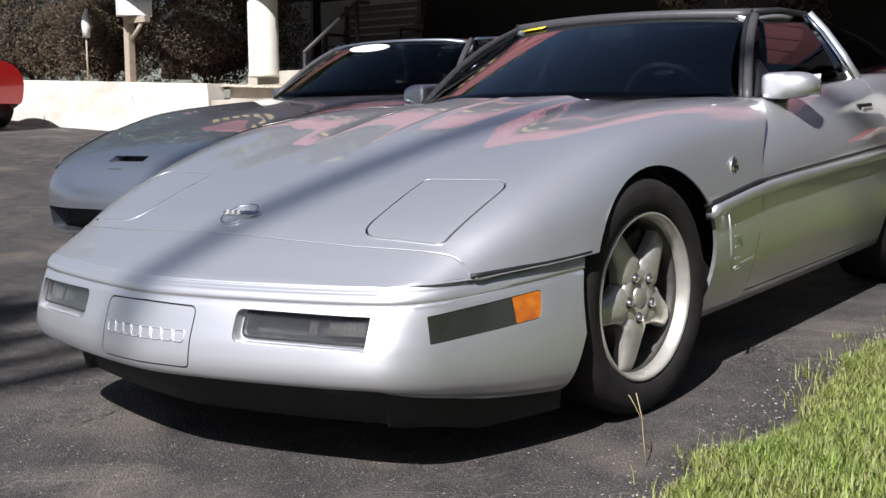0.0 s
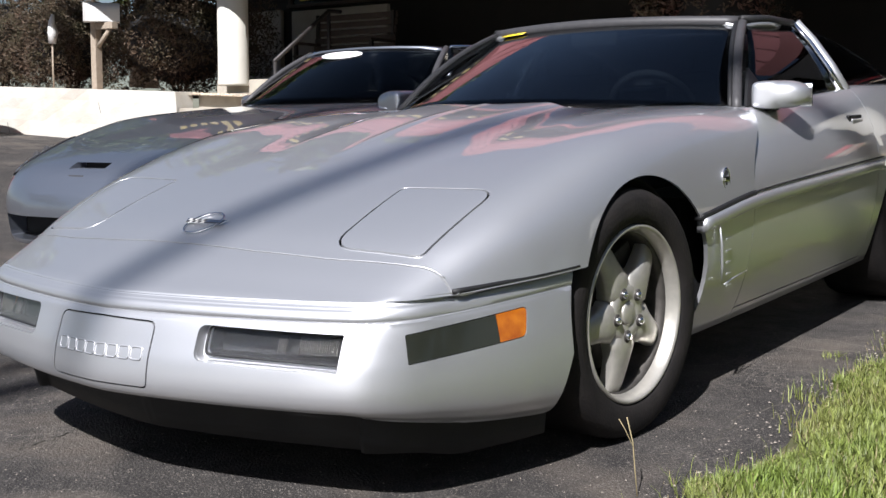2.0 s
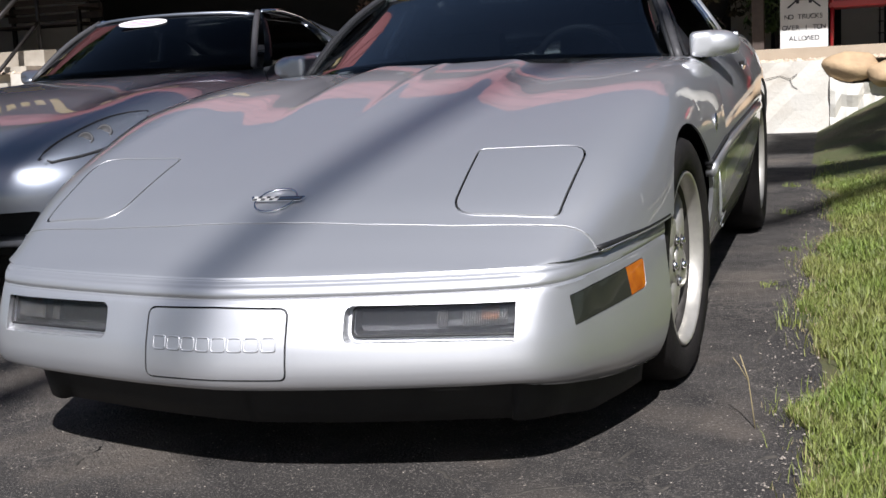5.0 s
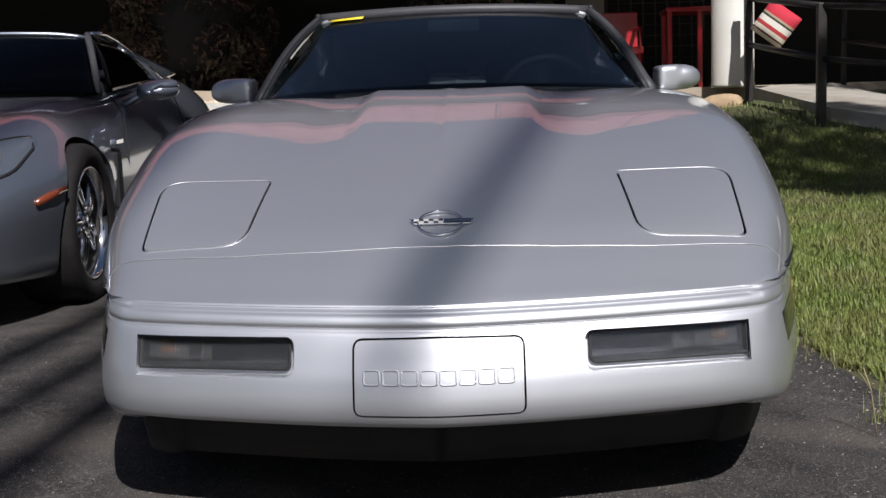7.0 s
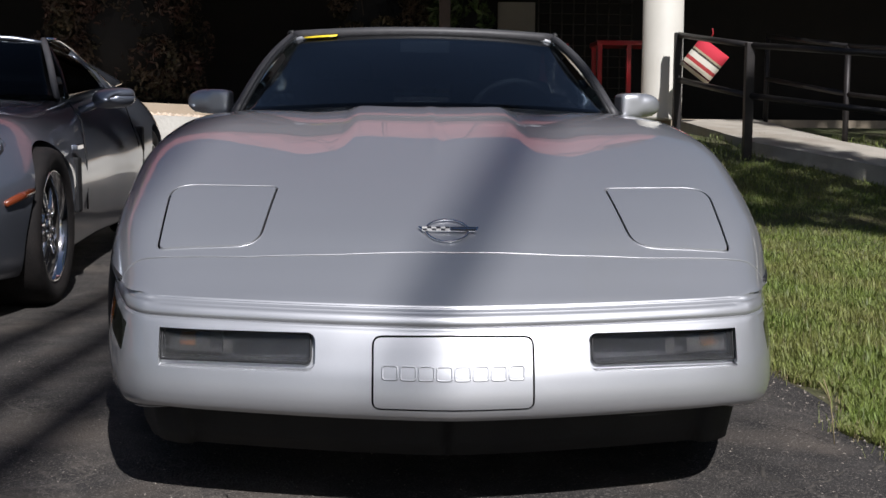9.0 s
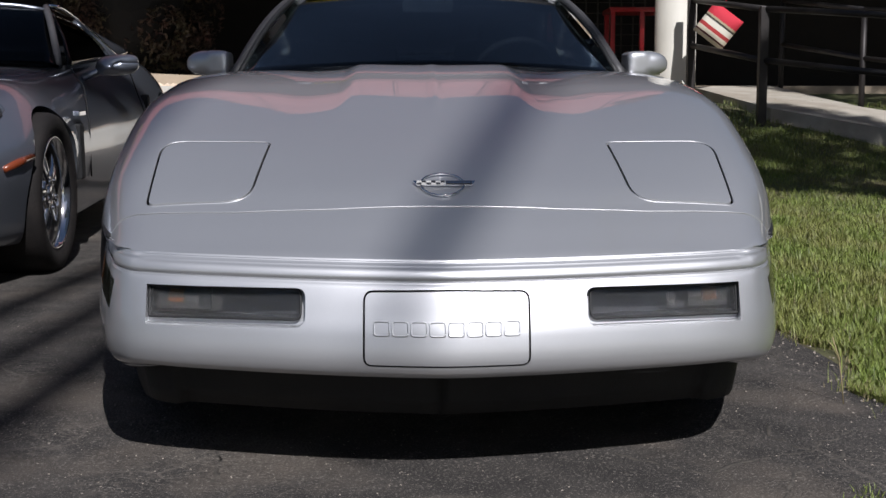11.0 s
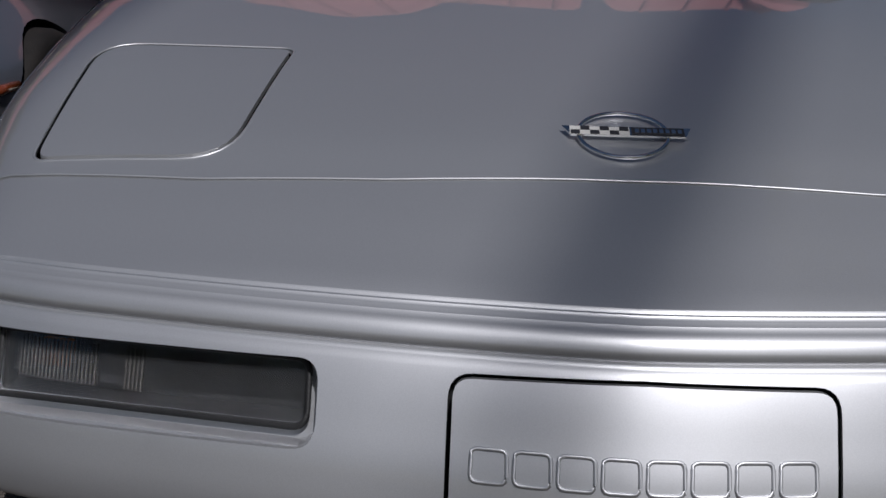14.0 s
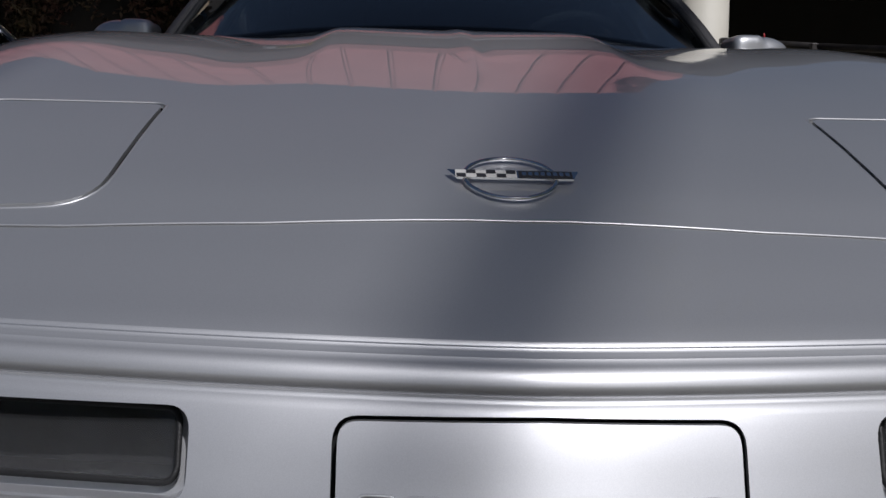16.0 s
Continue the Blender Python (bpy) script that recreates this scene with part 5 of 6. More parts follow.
def terrace_z(x):
    """Top of the retaining wall along its length."""
    return 0.950 + 0.040 * np.clip(0.3 - x, 0, 20)


def strip(name, x0, x1, y0, y1, top, bottom, mat, n=30, rough=0.0, seed=1):
    """A long block whose top and bottom follow functions of x, with an uneven face."""
    rng = np.random.default_rng(seed)
    xs = np.linspace(x0, x1, n)
    v, f = [], []
    m = 6
    for x in xs:
        zb, zt = bottom(x), top(x)
        for k in range(m):
            v.append((x, y0 + rng.uniform(-rough, rough), lerp(zb, zt, k / (m - 1)) - (0.004 if k == m - 1 else 0)))
        v.append((x, y1, zt))
        v.append((x, y1, zb))
    c = m + 2
    for i in range(n - 1):
        for j in range(c):
            k = (j + 1) % c
            f.append((i * c + j, (i + 1) * c + j, (i + 1) * c + k, i * c + k))
    f += [tuple(range(c)), tuple((n - 1) * c + j for j in range(c))[::-1]]
    return solid(name, v, f, mat, smooth=False)


def low(x):
    return float(lot(x, 8.4)) - 0.1


wall = tagged(new("retaining_wall", strip("retaining_wall", -30, -9.35, 8.4, 8.68, lambda x: float(terrace_z(x)) + 0.03, low, WHITEWALL, 60, 0.012)), "low whitewashed retaining wall with cracks and stains", "wall", kind="structure")
wall2 = tagged(new("retaining_wall", strip("retaining_wall", -7.3, 1.12, 8.4, 8.68, lambda x: float(terrace_z(x)), low, WHITEWALL, 60, 0.012, 2)), "low whitewashed retaining wall with a broken end", "wall", kind="structure")
tagged(new("retaining_wall", strip("retaining_wall", 1.125, 1.62, 8.36, 8.66, lambda x: 0.84 - 0.35 * (x - 1.125) + 0.05 * math.sin(9 * x), low, WHITEWALL, 12, 0.03, 3)), "broken whitewashed end of the wall", "wall", kind="structure")
# cracks in the wall's face
for k, pts in enumerate(([(0.55, 0.80), (0.72, 0.83), (0.80, 0.80), (0.86, 0.84)], [(0.80, 0.80), (0.82, 0.74), (0.86, 0.71)], [(-13.0, 1.0), (-12.95, 0.85), (-12.8, 0.72)], [(-10.9, 1.25), (-10.85, 1.1)])):
    part("crack", tube([(x, 8.389, z) for x, z in pts], 0.0025, 5), CRACK, wall2 if pts[0][0] > -5 else wall)
terr = sheet("terrace", np.concatenate([np.linspace(-40, 2.0, 43)]), [8.6, 9.3, 10.5, 14, 20], lambda x, y: terrace_z(x) - 0.01 + 0.02 * (y > 9), GRAVEL)
tagged(new("terrace", terr), "gravel bed behind the retaining wall", "ground", kind="structure")
# loose gravel on the edge
rng = np.random.default_rng(5)


def pebbles(name, n, place, size, mat, label, seed):
    rng = np.random.default_rng(seed)
    v, f = [], []
    for _ in range(n):
        x, y, z = place(rng)
        s = size * rng.uniform(0.5, 1.4)
        b = len(v)
        a0 = rng.uniform(0, 6.28)
        for k in range(4):
            a = a0 + k * math.pi / 2 + rng.uniform(-0.3, 0.3)
            v.append((x + s * math.cos(a), y + s * math.sin(a), z))
        v.append((x + s * rng.uniform(-0.3, 0.3), y + s * rng.uniform(-0.3, 0.3), z + s * rng.uniform(0.5, 0.9)))
        f += [(b + k, b + (k + 1) % 4, b + 4) for k in range(4)]
    return tagged(new(name, solid(name, v, f, mat, smooth=False)), label, name, kind="stuff")


pebbles("gravel", 5200, lambda r: (lambda x: (x, r.uniform(8.66, 9.2), float(terrace_z(x))))(r.uniform(-15, 1.7)), 0.03, GRAVEL, "pale pebbles along the top of the wall", 3)
# porch slab and steps
slab = strip("porch_slab", -9.5, 9, 9.25, 13.5, lambda x: float(terrace_z(x)) + 0.13, lambda x: float(terrace_z(x)) - 0.3, PORCH_FLOOR, 20)
tagged(new("porch_floor", slab), "worn concrete porch slab", "floor", kind="structure")
for k in range(5):
    z = float(lot(-8.3, 8.4))
    st = new("step", strip("step", -9.3, -7.35, 7.75 + 0.33 * k, 9.3, lambda x, k=k, z=z: z + 0.185 * (k + 1), lambda x, z=z: z - 0.1, CONCRETE, 4))
    tagged(st, "grey concrete entrance step", "step", "steps up to the porch")
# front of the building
facade = tagged(new("wall_north", strip("wall_north", -12.6, 16, 12.6, 12.9, lambda x: 4.2, lambda x: 0.5, DARKWALL, 3)), "shop front coloured near black for the deep porch shade", "wall", kind="structure")


def plain(name, bm, mat, label, category, group="", kind="", m=None):
    me = bpy.data.meshes.new(name)
    bm.normal_update()
    bm.to_mesh(me)
    bm.free()
    me.materials.append(mat)
    ob = new(name, me)
    if m is not None:
        ob.matrix_basis = m
    return tagged(ob, label, category, group, kind)


plain("wall_west", boxed(-12.6, 12.9, 0.5, -12.3, 22, 4.2), DARKWALL, "near-black side wall", "wall", kind="structure")
plain("ceiling", boxed(-12.7, 8.7, 3.55, 16, 13, 3.68), DARKWALL, "porch ceiling coloured near black for its shade", "ceiling", kind="structure")
# red roof with standing seams and a fascia sign
roof = thing("porch_roof", Matrix.Identity(4), "red standing-seam porch roof", "roof", kind="structure")
part("slope", solid("slope", [(-9.8, 8.05, 3.74), (2.3, 8.05, 3.74), (2.3, 9.35, 5.26), (-8.8, 9.35, 5.26), (-9.8, 8.0, 3.94), (2.3, 8.0, 3.94), (2.3, 9.35, 5.50), (-8.8, 9.35, 5.50)],
                    [(0, 1, 2, 3), (7, 6, 5, 4), (4, 5, 1, 0), (5, 6, 2, 1), (6, 7, 3, 2), (7, 4, 0, 3)], RED_ROOF, False), RED_ROOF, roof)
for k in range(29):
    x = -9.6 + 0.41 * k
    t = min(1.0, (x + 9.8) / 1.0)
    part("seam", tube([(x, 8.0, 3.96), (x, 8.0 + 1.35 * t, 3.96 + 1.56 * t)], 0.026, 4), RED_ROOF, roof)
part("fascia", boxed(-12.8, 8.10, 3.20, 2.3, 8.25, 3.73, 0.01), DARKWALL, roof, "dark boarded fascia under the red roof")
board = plain("shop_sign", boxed(-9.6, 7.96, 3.26, -4.2, 8.04, 3.70, 0.02), DARKWALL, "long dark shop sign with yellow bars", "sign")
for k in range(24):
    if k % 7 != 6:
        part("bar", boxed(-9.4 + 0.215 * k, 7.94, 3.38, -9.27 + 0.215 * k, 7.96, 3.58, 0.01), SIGN_OCHRE, board)
for x in (-9.0, -6.9, -4.8):
    part("bracket", boxed(x - 0.03, 8.03, 3.40, x + 0.03, 8.12, 3.56), IRON, board)
plain("main_roof", boxed(-8.78, 9.28, 5.18, 2.28, 22, 5.46), RED_ROOF, "flat top of the building", "roof", kind="structure")
plain("side_roof", boxed(2.32, 8.5, 3.68, 16.2, 22, 3.95, 0.02), DARKWALL, "dark flat roof over the side porch", "roof", kind="structure")
plain("side_roof", boxed(-12.9, 8.46, 3.70, -9.6, 22, 4.0, 0.02), DARKWALL, "dark flat roof over the entrance", "roof", kind="structure")
# columns
for x, y, z0 in ((-8.90, 8.98, 1.455), (2.51, 9.05, 1.07), (8.5, 9.05, 1.0)):
    c = thing("porch_column", pose(x, y, z0 - 0.01), "round cream-painted porch column", "column", "porch columns")
    part("shaft", lathe([(0.0, 0.0), (0.205, 0.0), (0.205, 0.03), (0.199, 0.05), (0.197, 2.4), (0.0, 2.5)], 36, Matrix.Rotation(-math.pi / 2, 4, "Y")), COLUMN_PAINT, c)
# cream wainscot, windows and door behind the porch
for x0, x1, z1 in ((-12.5, -11.45, 2.86), (-11.2, -9.2, 2.82), (-0.06, 0.40, 2.45), (1.2, 1.67, 2.6)):
    plain("wall_panel", boxed(x0, 12.52, 1.0, x1, 12.6, z1), CREAM_WALL, "cream panel below the shop window", "panel", kind="structure")
for x0, x1 in ((-11.2, -8.9), (-4.6, -2.2), (3.2, 6.0)):
    w = thing("window", pose(0, 0, 0), "dark shop window in a brown frame", "window", kind="structure")
    part("pane", boxed(x0, 12.55, 2.92, x1, 12.57, 3.5), SIDE_GLASS, w)
    for a, b in ((x0 - 0.06, x0), (x1, x1 + 0.06)):
        part("window_frame", boxed(a, 12.5, 2.87, b, 12.6, 3.55), DARKWOOD, w)
    part("window_sill", boxed(x0 - 0.06, 12.46, 2.87, x1 + 0.06, 12.6, 2.92), DARKWOOD, w)
plain("window_poster", boxed(-11.0, 12.50, 2.98, -10.3, 12.515, 3.48), YELLOW, "yellow poster in the shop window", "poster")
plain("window_poster", boxed(-9.95, 12.50, 2.95, -9.4, 12.515, 3.40), SIGN_WHITE, "white notice in the shop window", "poster")
# bench
bench = thing("bench", pose(-8.75, 11.2, 1.50), "dark slatted wooden bench against the shop front", "bench")
for k in range(5):
    part("slat", boxed(-0.75, -0.02 + 0.02 * k, 0.52 + 0.11 * k, 0.75, 0.005 + 0.02 * k, 0.60 + 0.11 * k, 0.006), DARKWOOD, bench)
for k in range(4):
    part("slat", boxed(-0.75, -0.48 + 0.115 * k, 0.42, 0.75, -0.39 + 0.115 * k, 0.445, 0.006), DARKWOOD, bench)
for x in (-0.7, 0.7):
    part("leg", boxed(x - 0.025, -0.48, 0, x + 0.025, -0.43, 0.62, 0.005), IRON, bench)
    part("leg", boxed(x - 0.025, 0.0, 0, x + 0.025, 0.05, 1.05, 0.005), IRON, bench)
    part("armrest", boxed(x - 0.03, -0.5, 0.60, x + 0.03, 0.05, 0.64, 0.008), DARKWOOD, bench)
# stair rail
rail = thing("stair_rail", pose(-7.5, 8.3, 0.95), "black iron handrail beside the steps", "handrail")
part("post", tube([(0, 0, -0.45), (0, 0, 0.72)], 0.026, 8), IRON, rail)
part("post", tube([(-0.22, 1.2, 0.35), (-0.22, 1.2, 1.42)], 0.026, 8), IRON, rail)
part("top_rail", tube([(0, -0.02, 0.72), (-0.22, 1.2, 1.42), (-0.24, 1.45, 1.43)], 0.026, 8), IRON, rail)
part("lower_rail", tube([(0, 0, 0.20), (-0.22, 1.2, 0.92)], 0.022, 8), IRON, rail)
# mailbox
mail = thing("mailbox", pose(-11.53, 8.87, float(terrace_z(-11.53))), "white mailbox on a weathered timber post", "mailbox")
part("post", boxed(-0.055, -0.055, -0.05, 0.055, 0.055, 1.25, 0.006), TIMBER, mail)
part("arm", boxed(-0.05, -0.05, 0.86, 0.42, 0.05, 0.95, 0.006), TIMBER, mail)
part("brace", tube([(0.04, 0, 0.62), (0.32, 0, 0.87)], 0.035, 4), TIMBER, mail)
mb = prism([(-0.125, 0.0), (0.125, 0.0), (0.125, 0.15)] + [(0.125 * math.cos(a), 0.15 + 0.115 * math.sin(a)) for a in np.linspace(0.2, math.pi - 0.2, 11)] + [(-0.125, 0.15)], "y", -0.25, 0.23)
bx = part("box", mb, SIGN_WHITE, mail, "white domed metal box", Matrix.Translation((0.16, 0, 0.96)) @ Matrix.Rotation(radians(-38), 4, "Z"))
part("door", prism([(-0.13, -0.004), (0.13, -0.004), (0.13, 0.15)] + [(0.13 * math.cos(a), 0.15 + 0.12 * math.sin(a)) for a in np.linspace(0.2, math.pi - 0.2, 11)] + [(-0.13, 0.15)], "y", -0.262, -0.246), SIGN_WHITE, bx)
part("latch", boxed(-0.02, -0.275, 0.19, 0.02, -0.26, 0.21, 0.003), DUSTY, bx)
plain("garden_ornament", tube([(0, 0, 0), (0.02, 0, 0.15), (-0.01, 0, 0.3), (0.03, 0, 0.42)], 0.07, 10, taper=[0.8, 1.1, 0.7, 0.35]), SIGN_WHITE, "small white garden ornament in the hedge", "ornament", m=pose(-12.65, 8.95, float(terrace_z(-12.65)) + 0.68))
plain("stake", tube([(0, 0, -0.05), (0, 0, 0.72)], 0.015, 6), TIMBER, "short stake that holds the ornament", "stake", m=pose(-12.65, 8.95, float(terrace_z(-12.65))))

# plants


def leaf_mesh(name, n, place, size, mat, seed):
    rng = np.random.default_rng(seed)
    v, f = [], []
    for _ in range(n):
        p = place(rng)
        if p is None:
            continue
        d = rng.normal(size=3)
        d /= np.linalg.norm(d)
        e = np.cross(d, rng.normal(size=3))
        e /= np.linalg.norm(e)
        s = size * rng.uniform(0.6, 1.35)
        c = np.array(p)
        b = len(v)
        nrm = np.cross(d, e) * s * 0.18
        v += [c - d * s, c + e * s * 0.42 + nrm, c + d * s, c - e * s * 0.42 + nrm]
        f += [(b, b + 1, b + 2), (b, b + 2, b + 3)]
    return solid(name, v, f, mat, smooth=False)


def shrub(x, y, z, rx, ry, h, n, mat, label, seed, size=0.045, bare=0.2, group="hedge"):
    s = thing("shrub", pose(x, y, z), label, "shrub", group)
    rng = np.random.default_rng(seed)
    for k in range(6):
        a = k * 1.05
        top = (rx * 0.55 * math.cos(a), ry * 0.55 * math.sin(a), h * rng.uniform(0.55, 0.85))
        part("stem", tube([(0.05 * math.cos(a), 0.05 * math.sin(a), -0.03), (top[0] * 0.45, top[1] * 0.45, h * 0.35), top], 0.022, 6, taper=[1, 0.7, 0.3]), BARK, s)
    lumps = [(rng.uniform(-0.7, 0.7) * rx, rng.uniform(-0.7, 0.7) * ry, rng.uniform(0.15, 0.80) * h, rng.uniform(0.28, 0.46)) for _ in range(34)]
    def place(r):
        a, b, c, q = lumps[r.integers(len(lumps))]
        d = r.normal(size=3)
        d /= np.linalg.norm(d)
        k = q * r.uniform(0.72, 1.06) ** 0.5 * min(rx, ry, h / 1.6)
        p = np.array([a, b, c]) + d * k * np.array([1.1, 1.1, 1.15])
        return p if 0.04 < p[2] < h * 1.08 else None
    tagged(part("foliage", leaf_mesh("foliage", n, place, size, mat, seed), mat, s), kind="stuff")
    # black core: the shade between the leaves, put in as a solid
    part("shade_core", (lambda b: (bmesh.ops.create_icosphere(b, subdivisions=3, radius=1), [setattr(w, "co", Vector((w.co.x * rx * 0.60, w.co.y * ry * 0.60, h * 0.45 + w.co.z * h * 0.36)) * (1 + 0.10 * noise.noise(w.co * 3))) for w in b.verts], b)[2])(bmesh.new()), GAP, s)
    return s


for k, (x, y, rx, ry, h) in enumerate(((-15.9, 10.2, 1.5, 1.1, 1.75), (-13.75, 10.1, 1.15, 1.0, 1.6), (-11.2, 10.1, 1.55, 1.1, 1.72), (-18.6, 10.2, 1.5, 1.1, 1.8))):
    shrub(x, y, float(terrace_z(x)), rx, ry, h, 44000, LEAF_D, "dense dark clipped shrub with small reddish leaves", 20 + k, 0.024)
shrub(-9.75, 9.9, float(terrace_z(-9.75)) + 0.02, 0.25, 0.25, 0.35, 500, LEAF_G, "small green tuft at the porch corner", 31, group="low plants")
shrub(-3.05, 10.5, 1.15, 0.95, 0.7, 2.1, 11000, LEAF_R, "tall shrub with reddish leaves in the porch shade", 40, 0.034, group="porch shrubs")
shrub(0.62, 10.9, 1.12, 0.42, 0.4, 1.7, 2200, LEAF_G, "green shrub against the shop front", 42, 0.05, group="porch shrubs")
shrub(-0.30, 10.9, 1.08, 0.66, 0.5, 1.8, 7000, LEAF_D, "dark brownish shrub behind the gravel bed", 43, 0.04, group="porch shrubs")
tagged(new("mulch_bed", sheet("mulch_bed", np.linspace(-20, -9.6, 12), [9.25, 9.6, 10.4, 11.4], lambda x, y: terrace_z(x) + 0.03 + 0 * y, MULCH)), "reddish mulch under the hedge", "ground", kind="structure")
# trees behind the hedge and at the side, in deep shade


def tree(x, y, z, h, r, n, seed, label, mat=LEAF_G, crown_z=0.4, size=0.16, leafy=True):
    t = thing("tree", pose(x, y, z), label, "tree", "trees round the lot")
    rng = np.random.default_rng(seed)
    part("trunk", tube([(0, 0, -0.1), (0.08, 0.05, h * 0.25), (-0.05, 0.1, h * 0.55), (0.05, 0, h * 0.9)], 0.2 + 0.012 * h, 12, taper=[1.15, 0.85, 0.55, 0.12]), BARK, t)
    for k in range(9):
        a = k * 2.4
        z0 = h * (crown_z + 0.05 * k)
        part("limb", tube([(0, 0.05, z0), (0.5 * r * math.cos(a), 0.5 * r * math.sin(a), z0 + 0.12 * h), (0.9 * r * math.cos(a), 0.9 * r * math.sin(a), z0 + 0.17 * h)], 0.09, 7, taper=[1, 0.6, 0.2]), BARK, t)
    if leafy:
        lumps = [(rng.normal(0, 0.42) * r, rng.normal(0, 0.42) * r, h * rng.uniform(crown_z, 1.0), rng.uniform(0.18, 0.36) * r) for _ in range(30)]
        def place(q):
            a, b, c, s = lumps[q.integers(len(lumps))]
            d = q.normal(size=3)
            d /= np.linalg.norm(d)
            return np.array([a, b, c]) + d * s * q.uniform(0.5, 1.1)
        tagged(part("crown", leaf_mesh("crown", n, place, size, mat, seed), mat, t), kind="stuff")
    return t


for k, (x, y, h, r) in enumerate(((-24, 15, 9, 4), (-18.5, 15.5, 8, 3.5), (-13.5, 14.5, 7.5, 3.2), (-28, 11, 9, 4), (19, 12, 9, 4), (14.5, 9, 8, 3.6), (22, 4, 9, 4.2), (17, -3, 9, 4), (12.5, 3.5, 8, 3.4), (13.5, -7.5, 9, 3.8), (15.5, 1.0, 9, 3.8), (-26, -9, 10, 4.5), (-16, -16, 10, 4.5), (10, -22, 11, 5), (22, -14, 10, 4.5), (-4, -26, 11, 5))):
    tree(x, y, float(lot(x, y)) + (0.6 if y > 8.6 else 0), h, r, 4200, 60 + k, "broad leafy tree beside the lot", crown_z=0.28 if y > 5 else 0.4, size=0.22)

# ---- walk, fence and small things by the porch ----
FENCE = [(2.56, 8.62, 1.00, 1.87), (2.81, 7.2, 0.80, 1.66), (3.70, 6.1, 0.60, 1.50), (4.66, 4.9, 0.43, 1.34), (5.58, 3.7, 0.32, 1.21)]
walk_pts = [(2.64, 8.9), (2.92, 7.3), (3.80, 6.2), (4.78, 5.0), (5.78, 3.8), (7.5, 1.8)]
wv, wf = [], []
for i, (x, y) in enumerate(walk_pts):
    z = float(np.interp(y, [1.8, 3.8, 5.0, 6.2, 7.3, 8.9], [0.23, 0.35, 0.45, 0.62, 0.84, 1.06]))
    for dx, dz in ((0.0, 0.0), (0.85, 0.02), (0.85, -0.3), (0, -0.3)):
        wv.append((x + dx, y + dx * 0.35, z + dz))
for i in range(len(walk_pts) - 1):
    for j in range(4):
        k = (j + 1) % 4
        wf.append((i * 4 + j, i * 4 + k, (i + 1) * 4 + k, (i + 1) * 4 + j))
wf += [(0, 3, 2, 1), tuple(len(wv) - 4 + j for j in range(4))]
sw_me = solid("pavement", wv, wf, CONCRETE, False)
bmt = bmesh.new()
bmt.from_mesh(sw_me)
bmesh.ops.recalc_face_normals(bmt, faces=bmt.faces)
bmt.to_mesh(sw_me)
bmt.free()
tagged(new("pavement", sw_me), "pale concrete walk sloping down from the porch", "pavement", kind="structure")
fence = thing("fence", Matrix.Identity(4), "black pipe fence along the walk", "fence")
for x, y, z0, z1 in FENCE:
    part("post", boxed(x - 0.035, y - 0.035, z0 - 0.25, x + 0.035, y + 0.035, z1, 0.006), IRON, fence)
for h in (1.0, 0.52):
    for a, b in zip(FENCE, FENCE[1:]):
        part("rail", tube([(a[0], a[1], lerp(a[2], a[3], h) - 0.02), (b[0], b[1], lerp(b[2], b[3], h) - 0.02)], 0.026, 8), IRON, fence)
# the far side of the walk has a second rail
fence2 = thing("fence", Matrix.Identity(4), "black pipe fence on the far side of the walk", "fence")
for a, b in zip(FENCE[:-1], FENCE[1:]):
    o = Vector((1.0, 0.45, 0.02))
    part("post", tube([Vector(a[:3]) + o - Vector((0, 0, 0.2)), Vector((a[0], a[1], a[3])) + o], 0.026, 8), IRON, fence2)
    for h in (1.0, 0.52):
        part("rail", tube([Vector((a[0], a[1], lerp(a[2], a[3], h))) + o, Vector((b[0], b[1], lerp(b[2], b[3], h))) + o], 0.022, 8), IRON, fence2)


def stripes():
    m = material("striped_cloth", (0.75, 0.70, 0.58), 0.85, bump=0.2, bump_scale=300)
    nt = m.node_tree
    at, sep, ramp = nt.nodes.new("ShaderNodeTexCoord"), nt.nodes.new("ShaderNodeSeparateXYZ"), nt.nodes.new("ShaderNodeValToRGB")
    nt.links.new(at.outputs["Generated"], sep.inputs[0])
    nt.links.new(sep.outputs["Z"], ramp.inputs[0])
    ramp.color_ramp.interpolation = "CONSTANT"
    cols = [(0.0, (0.72, 0.66, 0.52)), (0.10, (0.10, 0.03, 0.03)), (0.15, (0.72, 0.66, 0.52)), (0.27, (0.45, 0.05, 0.05)), (0.38, (0.74, 0.70, 0.6)), (0.54, (0.06, 0.05, 0.04)), (0.60, (0.40, 0.33, 0.22)), (0.66, (0.50, 0.03, 0.05))]
    while len(ramp.color_ramp.elements) < len(cols):
        ramp.color_ramp.elements.new(0.5)
    for e, (p, c) in zip(ramp.color_ramp.elements, cols):
        e.position, e.color = p, (*c, 1)
    nt.links.new(ramp.outputs[0], nt.nodes["Principled BSDF"].inputs["Base Color"])
    return m


bm = bmesh.new()
bmesh.ops.create_cube(bm, size=1)
bmesh.ops.subdivide_edges(bm, edges=bm.edges, cuts=7, use_grid_fill=True)
for v in bm.verts:
    x, y, z = v.co
    puff = (1 - (2 * x) ** 4) * (1 - (2 * z) ** 4)
    v.co = Vector((x * 0.40, y * (0.03 + 0.15 * max(0, puff)), z * 0.40)) * 1.0
for fc in bm.faces:
    fc.smooth = True
cush = plain("cushion", bm, stripes(), "striped red, cream and black cushion hung on the fence", "cushion", m=pose(2.77, 8.46, 1.60, 0, 38, -20) @ Matrix.Scale(0.80, 4))
part("cord", tube([(-0.1, 0, 0.22), (-0.12, 0.03, 0.3), (-0.16, 0.0, 0.34)], 0.008, 6), RED_METAL, cush)

